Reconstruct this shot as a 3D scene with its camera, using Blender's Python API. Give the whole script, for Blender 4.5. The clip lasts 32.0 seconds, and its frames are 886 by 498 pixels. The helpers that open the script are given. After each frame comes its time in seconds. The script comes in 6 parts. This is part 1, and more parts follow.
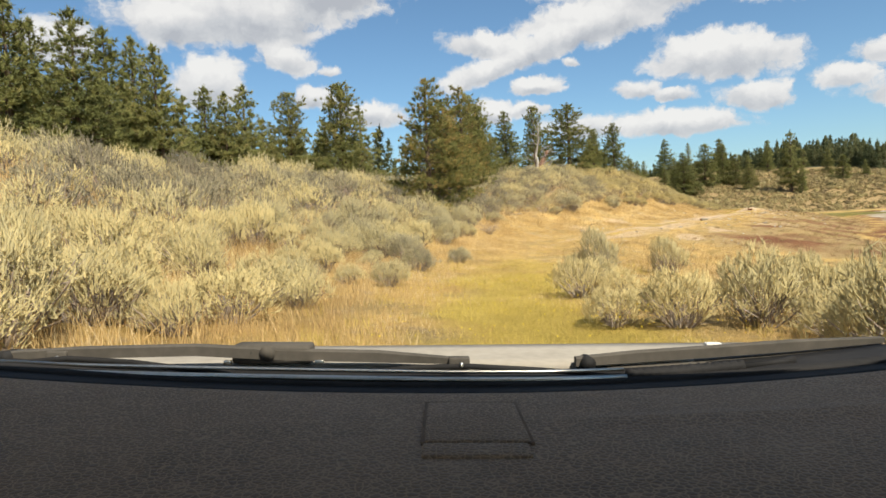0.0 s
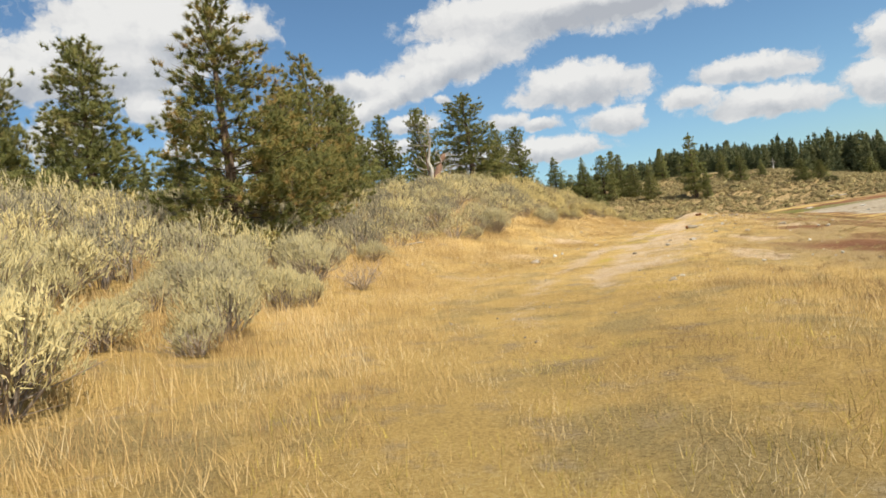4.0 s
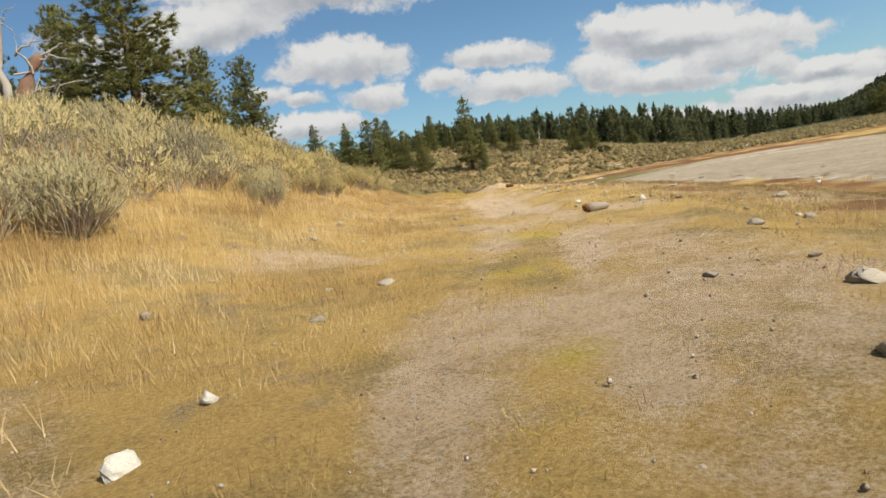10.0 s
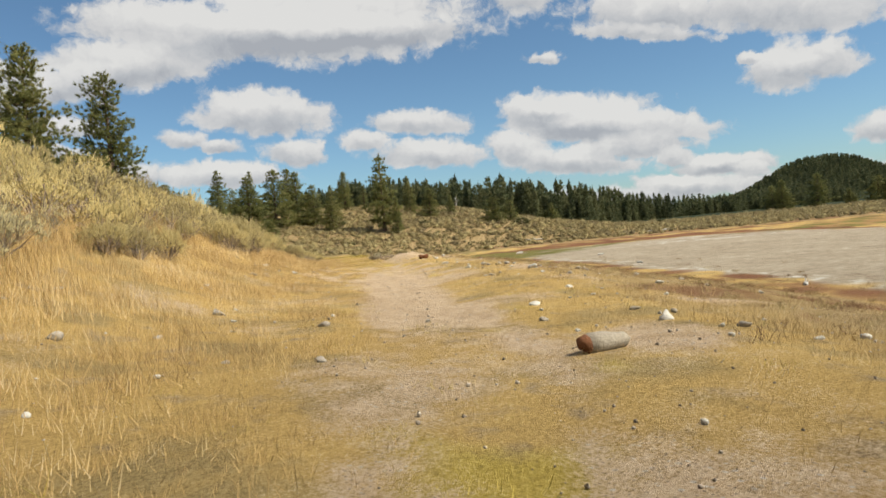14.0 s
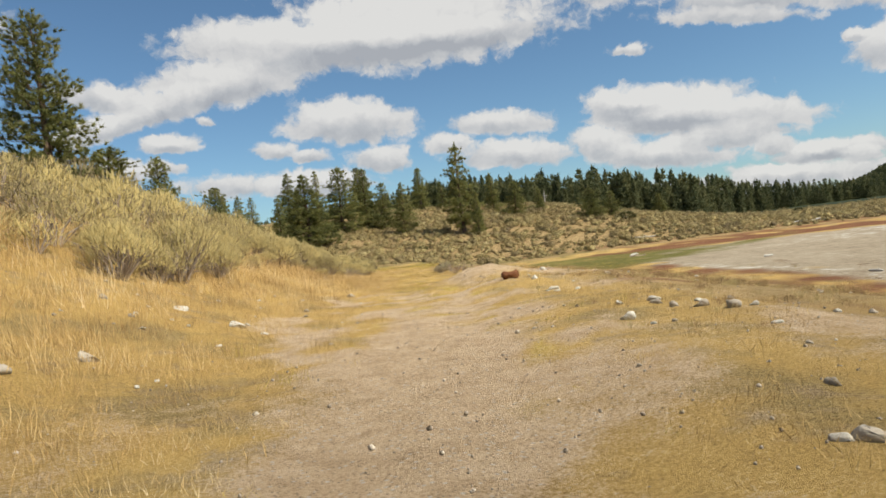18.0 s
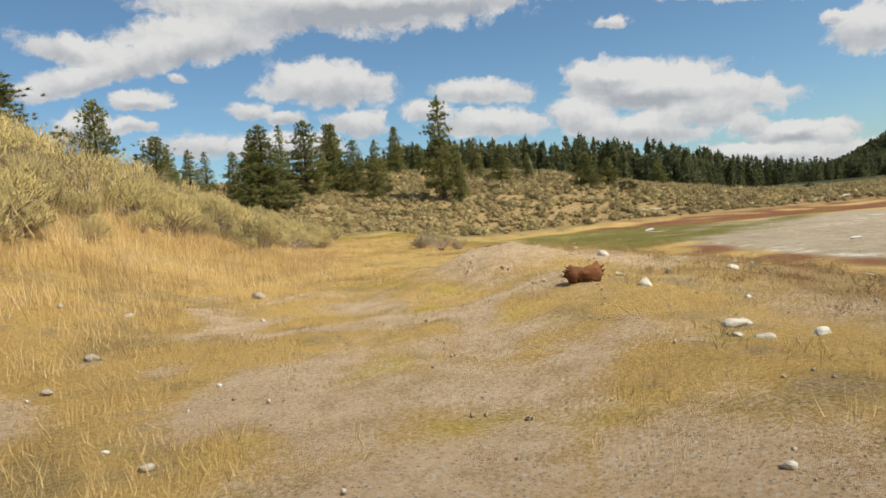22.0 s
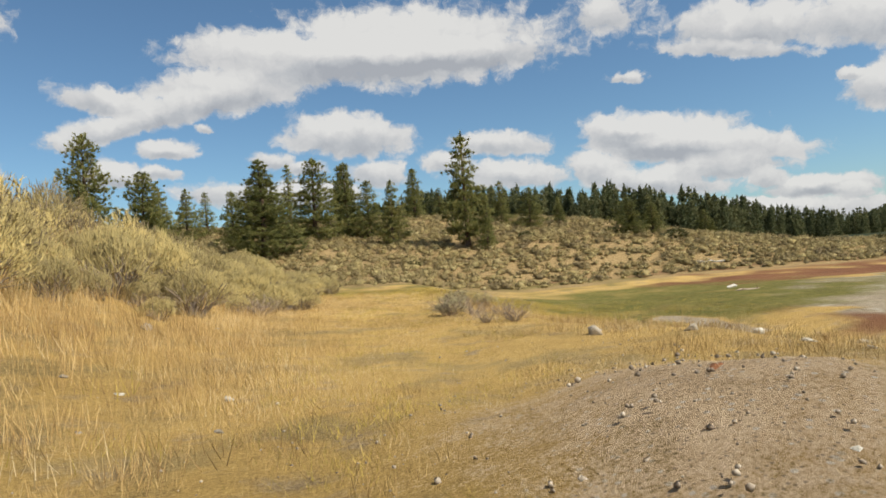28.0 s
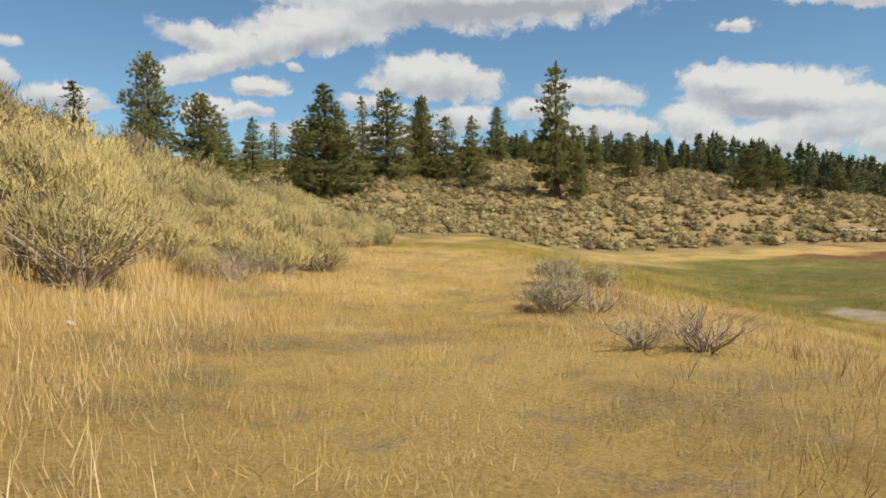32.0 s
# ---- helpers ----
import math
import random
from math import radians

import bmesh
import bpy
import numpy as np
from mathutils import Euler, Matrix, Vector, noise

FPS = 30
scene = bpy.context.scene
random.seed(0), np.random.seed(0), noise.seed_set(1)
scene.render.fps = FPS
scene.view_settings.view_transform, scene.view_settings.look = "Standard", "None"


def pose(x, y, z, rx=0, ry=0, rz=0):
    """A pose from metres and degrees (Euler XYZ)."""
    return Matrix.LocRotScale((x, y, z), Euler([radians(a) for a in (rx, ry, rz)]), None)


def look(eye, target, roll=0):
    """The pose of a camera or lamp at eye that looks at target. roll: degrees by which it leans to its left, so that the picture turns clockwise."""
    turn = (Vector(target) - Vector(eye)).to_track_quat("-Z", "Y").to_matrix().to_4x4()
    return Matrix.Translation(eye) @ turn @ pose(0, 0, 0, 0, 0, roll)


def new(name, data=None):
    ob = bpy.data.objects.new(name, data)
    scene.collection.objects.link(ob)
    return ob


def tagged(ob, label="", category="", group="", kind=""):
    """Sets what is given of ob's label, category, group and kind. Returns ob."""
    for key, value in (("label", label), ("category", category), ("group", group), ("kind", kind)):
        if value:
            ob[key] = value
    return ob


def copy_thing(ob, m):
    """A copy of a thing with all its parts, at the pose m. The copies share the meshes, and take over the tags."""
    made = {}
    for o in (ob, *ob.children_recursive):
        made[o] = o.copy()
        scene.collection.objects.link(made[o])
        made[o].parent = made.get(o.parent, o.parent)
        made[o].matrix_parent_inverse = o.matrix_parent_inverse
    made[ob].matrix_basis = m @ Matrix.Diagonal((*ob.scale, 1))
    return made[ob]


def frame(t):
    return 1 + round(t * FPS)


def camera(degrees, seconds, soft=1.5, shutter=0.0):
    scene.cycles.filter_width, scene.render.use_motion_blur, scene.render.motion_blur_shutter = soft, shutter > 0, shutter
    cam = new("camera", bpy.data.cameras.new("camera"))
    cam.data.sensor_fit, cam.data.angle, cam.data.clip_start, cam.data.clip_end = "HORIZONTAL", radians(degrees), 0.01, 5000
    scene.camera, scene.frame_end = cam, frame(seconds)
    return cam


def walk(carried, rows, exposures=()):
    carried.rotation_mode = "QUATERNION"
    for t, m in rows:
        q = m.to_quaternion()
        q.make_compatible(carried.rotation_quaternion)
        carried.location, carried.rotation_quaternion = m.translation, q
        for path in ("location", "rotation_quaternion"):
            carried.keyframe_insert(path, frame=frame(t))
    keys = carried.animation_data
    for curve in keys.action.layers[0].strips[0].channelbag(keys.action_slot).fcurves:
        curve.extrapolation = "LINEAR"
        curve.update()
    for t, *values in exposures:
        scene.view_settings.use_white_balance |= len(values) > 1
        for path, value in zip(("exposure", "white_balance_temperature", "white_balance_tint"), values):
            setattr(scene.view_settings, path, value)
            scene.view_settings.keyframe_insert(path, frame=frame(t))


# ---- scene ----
# Camera: carried in a vehicle that drives a lakeside track. Rows: seconds, eye, yaw, pitch, roll (degrees).
cam = camera(69.0, 32.0, soft=1.6)
PATH = [
    (0, 0.000, -0.000, 2.096, -0.00, -2.94, -3.36),
    (0.5, 0.068, 2.865, 2.060, -0.71, -3.18, -3.75),
    (1, 0.192, 5.747, 2.012, -2.08, -3.79, -4.04),
    (1.5, 0.389, 8.641, 1.955, -3.41, -4.12, -4.24),
    (2, 0.663, 11.542, 1.884, -4.88, -4.20, -5.97),
    (2.5, 0.997, 14.416, 1.815, -5.64, -3.41, -6.41),
    (3, 1.356, 17.203, 1.764, -6.33, -2.72, -6.34),
    (3.5, 1.753, 19.877, 1.732, -7.57, -1.81, -7.23),
    (4, 2.215, 22.438, 1.728, -10.00, -0.58, -8.67),
    (4.5, 2.797, 24.954, 1.751, -12.71, 0.04, -9.66),
    (6.5, 6.008, 34.181, 2.027, -18.20, -1.29, -3.96),
    (7, 6.855, 36.252, 1.981, -21.45, -2.15, -5.62),
    (7.5, 7.776, 38.215, 1.918, -24.15, -3.22, -5.46),
    (8, 8.715, 40.036, 1.866, -25.81, -3.83, -2.87),
    (8.5, 9.651, 41.660, 1.844, -27.68, -2.94, -6.74),
    (9, 10.492, 43.143, 1.828, -27.57, -3.73, -5.20),
    (9.5, 11.236, 44.445, 1.782, -28.40, -3.02, -2.86),
    (10, 11.960, 45.541, 1.689, -29.81, -5.90, -9.74),
    (10.5, 12.554, 46.515, 1.750, -30.83, -4.39, -3.09),
    (11, 13.043, 47.284, 1.734, -32.24, -2.98, -2.96),
    (11.5, 13.493, 47.923, 1.709, -33.77, -0.76, -4.33),
    (12, 13.973, 48.581, 1.694, -36.06, -0.68, -4.50),
    (12.5, 14.574, 49.383, 1.702, -37.87, -0.92, -3.46),
    (13, 15.345, 50.373, 1.744, -38.41, -1.18, -4.63),
    (13.5, 16.250, 51.535, 1.804, -38.52, -1.32, -5.25),
    (15.5, 21.062, 56.977, 2.051, -37.29, -2.03, -5.13),
    (16, 22.453, 58.775, 2.025, -36.07, -1.55, -5.69),
    (16.5, 23.839, 60.712, 1.986, -34.36, -1.54, -5.36),
    (17, 25.159, 62.678, 1.933, -32.90, -0.68, -6.33),
    (17.5, 26.353, 64.549, 1.908, -31.54, -0.56, -6.63),
    (18, 27.366, 66.229, 1.882, -30.80, -0.54, -6.95),
    (18.5, 28.214, 67.699, 1.870, -30.46, -1.04, -7.34),
    (19, 28.952, 69.025, 1.829, -30.44, -2.02, -6.77),
    (19.5, 29.621, 70.260, 1.787, -30.50, -3.46, -5.79),
    (20, 30.266, 71.437, 1.739, -31.21, -2.61, -5.71),
    (20.5, 30.913, 72.606, 1.742, -31.73, -2.24, -6.25),
    (21, 31.564, 73.782, 1.760, -31.82, -2.67, -5.56),
    (21.5, 32.218, 74.948, 1.737, -32.27, -2.78, -5.79),
    (22, 32.903, 76.135, 1.741, -32.77, -3.57, -5.17),
    (22.5, 33.615, 77.360, 1.768, -32.49, -2.39, -5.33),
    (23, 34.316, 78.569, 1.718, -32.65, -1.77, -6.09),
    (23.5, 34.968, 79.691, 1.675, -31.95, -2.57, -5.30),
    (24, 35.516, 80.646, 1.640, -30.38, -2.84, -6.39),
    (24.5, 35.945, 81.417, 1.615, -28.78, -2.66, -4.70),
    (25, 36.290, 82.058, 1.605, -27.25, -2.88, -1.54),
    (25.5, 36.609, 82.692, 1.596, -26.30, -2.24, -2.54),
    (27.5, 37.775, 84.856, 1.649, -29.08, 0.22, -5.26),
    (28, 38.154, 85.527, 1.662, -31.60, 0.96, -4.46),
    (28.5, 38.612, 86.283, 1.700, -33.44, -1.24, -4.69),
    (29, 39.162, 87.175, 1.714, -33.22, -1.34, -2.56),
    (29.5, 39.765, 88.162, 1.702, -31.72, -1.39, -2.50),
    (30, 40.370, 89.157, 1.685, -30.09, 0.05, -3.32),
    (30.5, 40.945, 90.208, 1.674, -28.49, 0.20, -1.64),
    (31, 41.461, 91.214, 1.663, -26.85, -1.19, -2.86),
    (31.5, 41.924, 92.166, 1.651, -25.43, -1.84, -2.91),
    (32, 42.360, 93.094, 1.638, -24.41, -3.37, -1.11),
]


def cam_pose(x, y, z, yaw, pitch, roll):
    a, b = radians(yaw), radians(pitch)
    way = Vector((-math.sin(a) * math.cos(b), math.cos(a) * math.cos(b), math.sin(b)))
    eye = Vector((x, y, z))
    return look(eye, eye + way, roll)


walk(cam, [(row[0], cam_pose(*row[1:])) for row in PATH], [(0, 0.55), (4.5, 0.47), (7, 0.31), (32, 0.30)])

# ---- light ----
SUN_AZ, SUN_EL = 150.0, 52.0
sun = new("sun", bpy.data.lights.new("sun", "SUN"))
sun.data.energy, sun.data.angle, sun.data.color = 5.0, radians(0.53), (1.0, 0.93, 0.80)
_sd = Vector((math.sin(radians(SUN_AZ)) * math.cos(radians(SUN_EL)), math.cos(radians(SUN_AZ)) * math.cos(radians(SUN_EL)), math.sin(radians(SUN_EL))))
sun.matrix_world = look(_sd * 300, (0, 0, 0))

# Clouds by bearing and height in degrees: bearing, height, half width, half height, slope, weight
CLOUDS = [
    (4.54, 12, 5.28, 1.33, 14.4, 1.2), (9.6, 13.6, 6.0, 1.7, 11, 1.25), (14.3, 15.3, 7.35, 2.53, 5.8, 1.35), (20.2, 17.7, 11.3, 2.89, -1.94, 1.4), (33, 17.4, 12.4, 1.81, -1.56, 1.2),
    (12.1, 12.2, 1.03, 0.48, -1.6, 0.95), (23.9, 11.2, 6.32, 2.4, -4.1, 1.3), (17.3, 9.4, 2.42, 0.96, -3.4, 0.9), (20.1, 8.7, 2.07, 0.72, -4, 1.28), (8.9, 10.5, 2.42, 0.96, -1.7, 1.28), (4.7, 8.6, 2.18, 1.44, -2, 1.28), (8, 8.7, 2.07, 0.84, -2.4, 1.28), (37.2, 9.7, 5.06, 1.44, -6.5, 1.28), (26.5, 7.9, 2.88, 1.44, -5, 1.28), (32.4, 8.5, 2.53, 1.2, -5.7, 0.9), (37.9, 6.9, 5.86, 1.56, -6.4, 1.28),
    (49.4, 9.7, 5.06, 1.44, -8.9, 1.2), (54.4, 7.4, 8.28, 2.04, -9.1, 1.4), (45.6, 6.7, 2.99, 1.8, -7.5, 1.25), (50.2, 5.1, 6.9, 1.56, -7.7, 1.25), (58.9, 4.5, 1.49, 0.96, -8.7, 1.28), (61.6, 3.3, 2.18, 1.32, -8.4, 1.28), (64.2, 2.6, 1.72, 0.84, -8.4, 1.28), (58.5, 2.2, 3.79, 1.08, -7.5, 1.28), (48.6, 14.1, 2.07, 0.6, -9.7, 0.95), (66.7, 9.9, 2.88, 1.92, -13.4, 1.2), (64.9, 11.4, 1.15, 0.72, -13.7, 1.28), (56.6, 14.8, 6.9, 0.84, -12.4, 1), (13.2, 6.8, 4.6, 1.2, -3.7, 0.95),
    (57.7, 16.2, 7.01, 2.4, -8.9, 1.2), (67.8, 14.5, 7.93, 2.76, -11.6, 1.2), (69.1, 10.3, 4.02, 2.04, -9.9, 1.1), (73.3, 4.6, 2.3, 1.44, -7.5, 1.28), (47.1, 19.1, 3.68, 2.04, -6, 0.85), (20.5, 6.4, 5.52, 1.44, -1.6, 1.28), (62.3, 3.4, 4.71, 1.2, -5.3, 1.28),
    (-17.6, 17.2, 9.08, 3.36, 2, 1.25), (-19.1, 11.8, 3.33, 2.88, 0.6, 1.1), (-12.8, 14, 2.64, 1.56, -0.2, 0.95), (-29.6, 14.5, 2.99, 2.16, 4.3, 0.95), (-10.5, 10.6, 2.07, 1.08, -1.3, 1.28), (-5.3, 9, 3.56, 1.32, -2.4, 1.28), (-9.1, 12.7, 1.15, 0.6, -1.2, 0.8), (-36.9, 14.7, 4.71, 3.48, 6.7, 1.1),
    (-11.7, 19.5, 9.18, 4.94, -1.1, 1.5), (-13.2, 16.2, 4.26, 2.64, -2.1, 1.2), (-21.6, 16.0, 3.36, 2.07, -0.1, 1.1), (-11.8, 13.4, 1.68, 1.38, -3.7, 0.85), (4.6, 14.2, 3.81, 1.49, -6.9, 1.2),
    (29.6, 18.1, 14.41, 4.14, -1.2, 1.3), (51.6, 8.4, 7.6, 2.5, -5.1, 1.45), (47.5, 9.6, 3.4, 1.7, -4, 1.4), (55, 5.8, 6.2, 1.4, -4.7, 1.3),
    (-7.4, 19.5, 6.16, 2.76, 4.3, 1.35), (86, 9, 9.7, 3.9, 0, 1.26), (104, 7, 9.7, 3.4, 0, 1.16), (-44, 12, 8, 3, 0, 1.1), (60, 1.6, 26, 1.2, 0, 0.8),
]


def node(tree, kind, **sets):
    n = tree.nodes.new(kind)
    for key, value in sets.items():
        n.inputs[key].default_value = value
    return n


def link(tree, a, b):
    tree.links.new(a, b)


def math_node(tree, op, a, b=None, c=None, clamp=False):
    n = tree.nodes.new("ShaderNodeMath")
    n.operation, n.use_clamp = op, clamp
    for i, v in enumerate((a, b, c)):
        if v is None:
            continue
        if isinstance(v, (int, float)):
            n.inputs[i].default_value = v
        else:
            tree.links.new(v, n.inputs[i])
    return n.outputs[0]


def vec_math(tree, op):
    n = tree.nodes.new("ShaderNodeVectorMath")
    n.operation = op
    return n


def ramp(tree, fac, stops):
    n = tree.nodes.new("ShaderNodeValToRGB")
    while len(n.color_ramp.elements) < len(stops):
        n.color_ramp.elements.new(0.5)
    for el, (pos, col) in zip(n.color_ramp.elements, stops):
        el.position = pos
        el.color = (*col, 1) if len(col) == 3 else col
    tree.links.new(fac, n.inputs[0])
    return n.outputs[0]


def mix(tree, fac, a, b, blend="MIX"):
    n = tree.nodes.new("ShaderNodeMix")
    n.data_type, n.blend_type = "RGBA", blend
    for sock, v in ((n.inputs[0], fac), (n.inputs[6], a), (n.inputs[7], b)):
        if isinstance(v, (int, float)):
            sock.default_value = v
        elif isinstance(v, tuple):
            sock.default_value = (*v, 1)
        else:
            tree.links.new(v, sock)
    return n.outputs[2]


def noise_tex(tree, vec, scale, detail=4.0, rough=0.55, out=0):
    n = tree.nodes.new("ShaderNodeTexNoise")
    n.inputs["Scale"].default_value, n.inputs["Detail"].default_value, n.inputs["Roughness"].default_value = scale, detail, rough
    if vec is not None:
        tree.links.new(vec, n.inputs["Vector"])
    return n.outputs[out]


def build_world():
    w = bpy.data.worlds.new("world")
    scene.world = w
    w.use_nodes = True
    t = w.node_tree
    t.nodes.clear()
    sky = node(t, "ShaderNodeTexSky")
    sky.sky_type, sky.sun_disc, sky.sun_elevation, sky.sun_rotation = "NISHITA", False, radians(SUN_EL), radians(SUN_AZ)
    sky.altitude, sky.air_density, sky.dust_density, sky.ozone_density = 1100.0, 1.0, 1.7, 1.0
    bg = node(t, "ShaderNodeBackground", Strength=0.088)
    link(t, mix(t, 1.0, sky.outputs[0], (0.78, 0.99, 1.05), "MULTIPLY"), bg.inputs[0])
    co = node(t, "ShaderNodeTexCoord").outputs["Generated"]
    sep = node(t, "ShaderNodeSeparateXYZ")
    link(t, co, sep.inputs[0])
    az = math_node(t, "MULTIPLY", math_node(t, "ARCTAN2", sep.outputs[0], sep.outputs[1]), 180 / math.pi)
    el = math_node(t, "MULTIPLY", math_node(t, "ARCSINE", sep.outputs[2]), 180 / math.pi)
    comb = node(t, "ShaderNodeCombineXYZ")
    link(t, az, comb.inputs[0])
    link(t, el, comb.inputs[1])
    flat = comb.outputs[0]
    # wisps bend the cloud edges
    warp = noise_tex(t, flat, 0.42, 6, 0.62, out=1)
    off = vec_math(t, "SUBTRACT")
    link(t, warp, off.inputs[0])
    off.inputs[1].default_value = (0.5, 0.5, 0.5)
    sc = vec_math(t, "MULTIPLY")
    link(t, off.outputs[0], sc.inputs[0])
    sc.inputs[1].default_value = (3.2, 1.5, 0)
    add = vec_math(t, "ADD")
    link(t, flat, add.inputs[0])
    link(t, sc.outputs[0], add.inputs[1])
    bent = add.outputs[0]
    total, lift = None, None
    for a, e, hw, hh, slope, weight in CLOUDS:
        mp = node(t, "ShaderNodeMapping")
        mp.vector_type = "TEXTURE"
        mp.inputs["Location"].default_value = (a, e, 0)
        mp.inputs["Rotation"].default_value = (0, 0, radians(slope))
        mp.inputs["Scale"].default_value = (hw, hh, 1)
        link(t, bent, mp.inputs[0])
        # flat bases: the lower half is squeezed
        sy = node(t, "ShaderNodeSeparateXYZ")
        link(t, mp.outputs[0], sy.inputs[0])
        low = math_node(t, "MULTIPLY_ADD", math_node(t, "MINIMUM", sy.outputs[1], 0.0), 0.35, sy.outputs[1])
        xy = node(t, "ShaderNodeCombineXYZ")
        link(t, sy.outputs[0], xy.inputs[0])
        link(t, low, xy.inputs[1])
        ln = vec_math(t, "LENGTH")
        link(t, xy.outputs[0], ln.inputs[0])
        m = math_node(t, "MULTIPLY_ADD", ln.outputs["Value"], -weight, weight * 1.02)
        total = m if total is None else math_node(t, "MAXIMUM", total, m)
        mm = math_node(t, "MULTIPLY", math_node(t, "MAXIMUM", m, 0.0), sy.outputs[1])
        lift = mm if lift is None else math_node(t, "ADD", lift, mm)
    # broken cloud over the rest of the sky, out of the walk's view
    behind = noise_tex(t, co, 2.6, 6, 0.55)
    side = math_node(t, "SUBTRACT", math_node(t, "ABSOLUTE", math_node(t, "SUBTRACT", az, 20.0)), 88.0)
    high = math_node(t, "SUBTRACT", el, 24.0)
    away = math_node(t, "MULTIPLY", math_node(t, "MAXIMUM", side, high), 0.1, clamp=True)
    wild = math_node(t, "ADD", math_node(t, "MULTIPLY", math_node(t, "MULTIPLY_ADD", behind, 4.0, -2.05), away), math_node(t, "MULTIPLY_ADD", away, 2.0, -2.0))
    total = math_node(t, "MAXIMUM", total, wild)
    fine = noise_tex(t, bent, 0.5, 8, 0.6)
    dens = math_node(t, "ADD", total, math_node(t, "MULTIPLY_ADD", fine, 1.75, -0.9))
    alpha = node(t, "ShaderNodeMapRange")
    alpha.interpolation_type = "SMOOTHSTEP"
    link(t, dens, alpha.inputs[0])
    alpha.inputs[1].default_value, alpha.inputs[2].default_value = -0.12, 0.36
    up = math_node(t, "MULTIPLY_ADD", lift, 1.6, 0.56)
    lumps = noise_tex(t, bent, 0.5, 6, 0.6)
    shade = math_node(t, "ADD", up, math_node(t, "MULTIPLY_ADD", lumps, 1.3, -0.62), clamp=True)
    col = ramp(t, shade, [(0.0, (0.56, 0.585, 0.63)), (0.3, (0.71, 0.73, 0.755)), (0.6, (0.86, 0.86, 0.86)), (1.0, (1.04, 1.03, 1.0))])
    cb = node(t, "ShaderNodeBackground", Strength=0.585)
    link(t, col, cb.inputs[0])
    ms = node(t, "ShaderNodeMixShader")
    link(t, math_node(t, "MULTIPLY", alpha.outputs[0], 0.96), ms.inputs[0])
    link(t, bg.outputs[0], ms.inputs[1])
    link(t, cb.outputs[0], ms.inputs[2])
    out = node(t, "ShaderNodeOutputWorld")
    link(t, ms.outputs[0], out.inputs[0])


build_world()


# ---- materials ----
def material(name, rough=0.9, spec=0.2, metal=0.0):
    m = bpy.data.materials.new(name)
    m.use_nodes = True
    t = m.node_tree
    b = t.nodes["Principled BSDF"]
    b.inputs["Roughness"].default_value, b.inputs["Metallic"].default_value, b.inputs["Specular IOR Level"].default_value = rough, metal, spec
    return m, t, b


def bump(t, b, height, strength, dist):
    n = node(t, "ShaderNodeBump", Strength=strength, Distance=dist)
    link(t, height, n.inputs["Height"])
    link(t, n.outputs[0], b.inputs["Normal"])


def mottled(name, dark, light, scale, rough=0.9, spec=0.2, metal=0.0, bump_d=0.0, bump_scale=None, coords="Object", random=0.0, island=0.0):
    """Two-scale mottled surface; random varies it from object to object, island from piece to piece."""
    m, t, b = material(name, rough, spec, metal)
    co = node(t, "ShaderNodeTexCoord").outputs[coords]
    big, small = noise_tex(t, co, scale, 3), noise_tex(t, co, scale * 7.3, 5, 0.65)
    f = math_node(t, "ADD", math_node(t, "MULTIPLY", big, 0.6), math_node(t, "MULTIPLY", small, 0.5))
    if random:
        r = node(t, "ShaderNodeObjectInfo").outputs["Random"]
        f = math_node(t, "ADD", f, math_node(t, "MULTIPLY_ADD", r, random, -random / 2))
    if island:
        r = node(t, "ShaderNodeNewGeometry").outputs["Random Per Island"]
        f = math_node(t, "ADD", f, math_node(t, "MULTIPLY_ADD", r, island, -island / 2))
    link(t, ramp(t, f, [(0.25, dark), (0.8, light)]), b.inputs["Base Color"])
    if bump_d:
        bump(t, b, noise_tex(t, co, bump_scale or scale * 6, 6, 0.6), 0.7, bump_d)
    return m


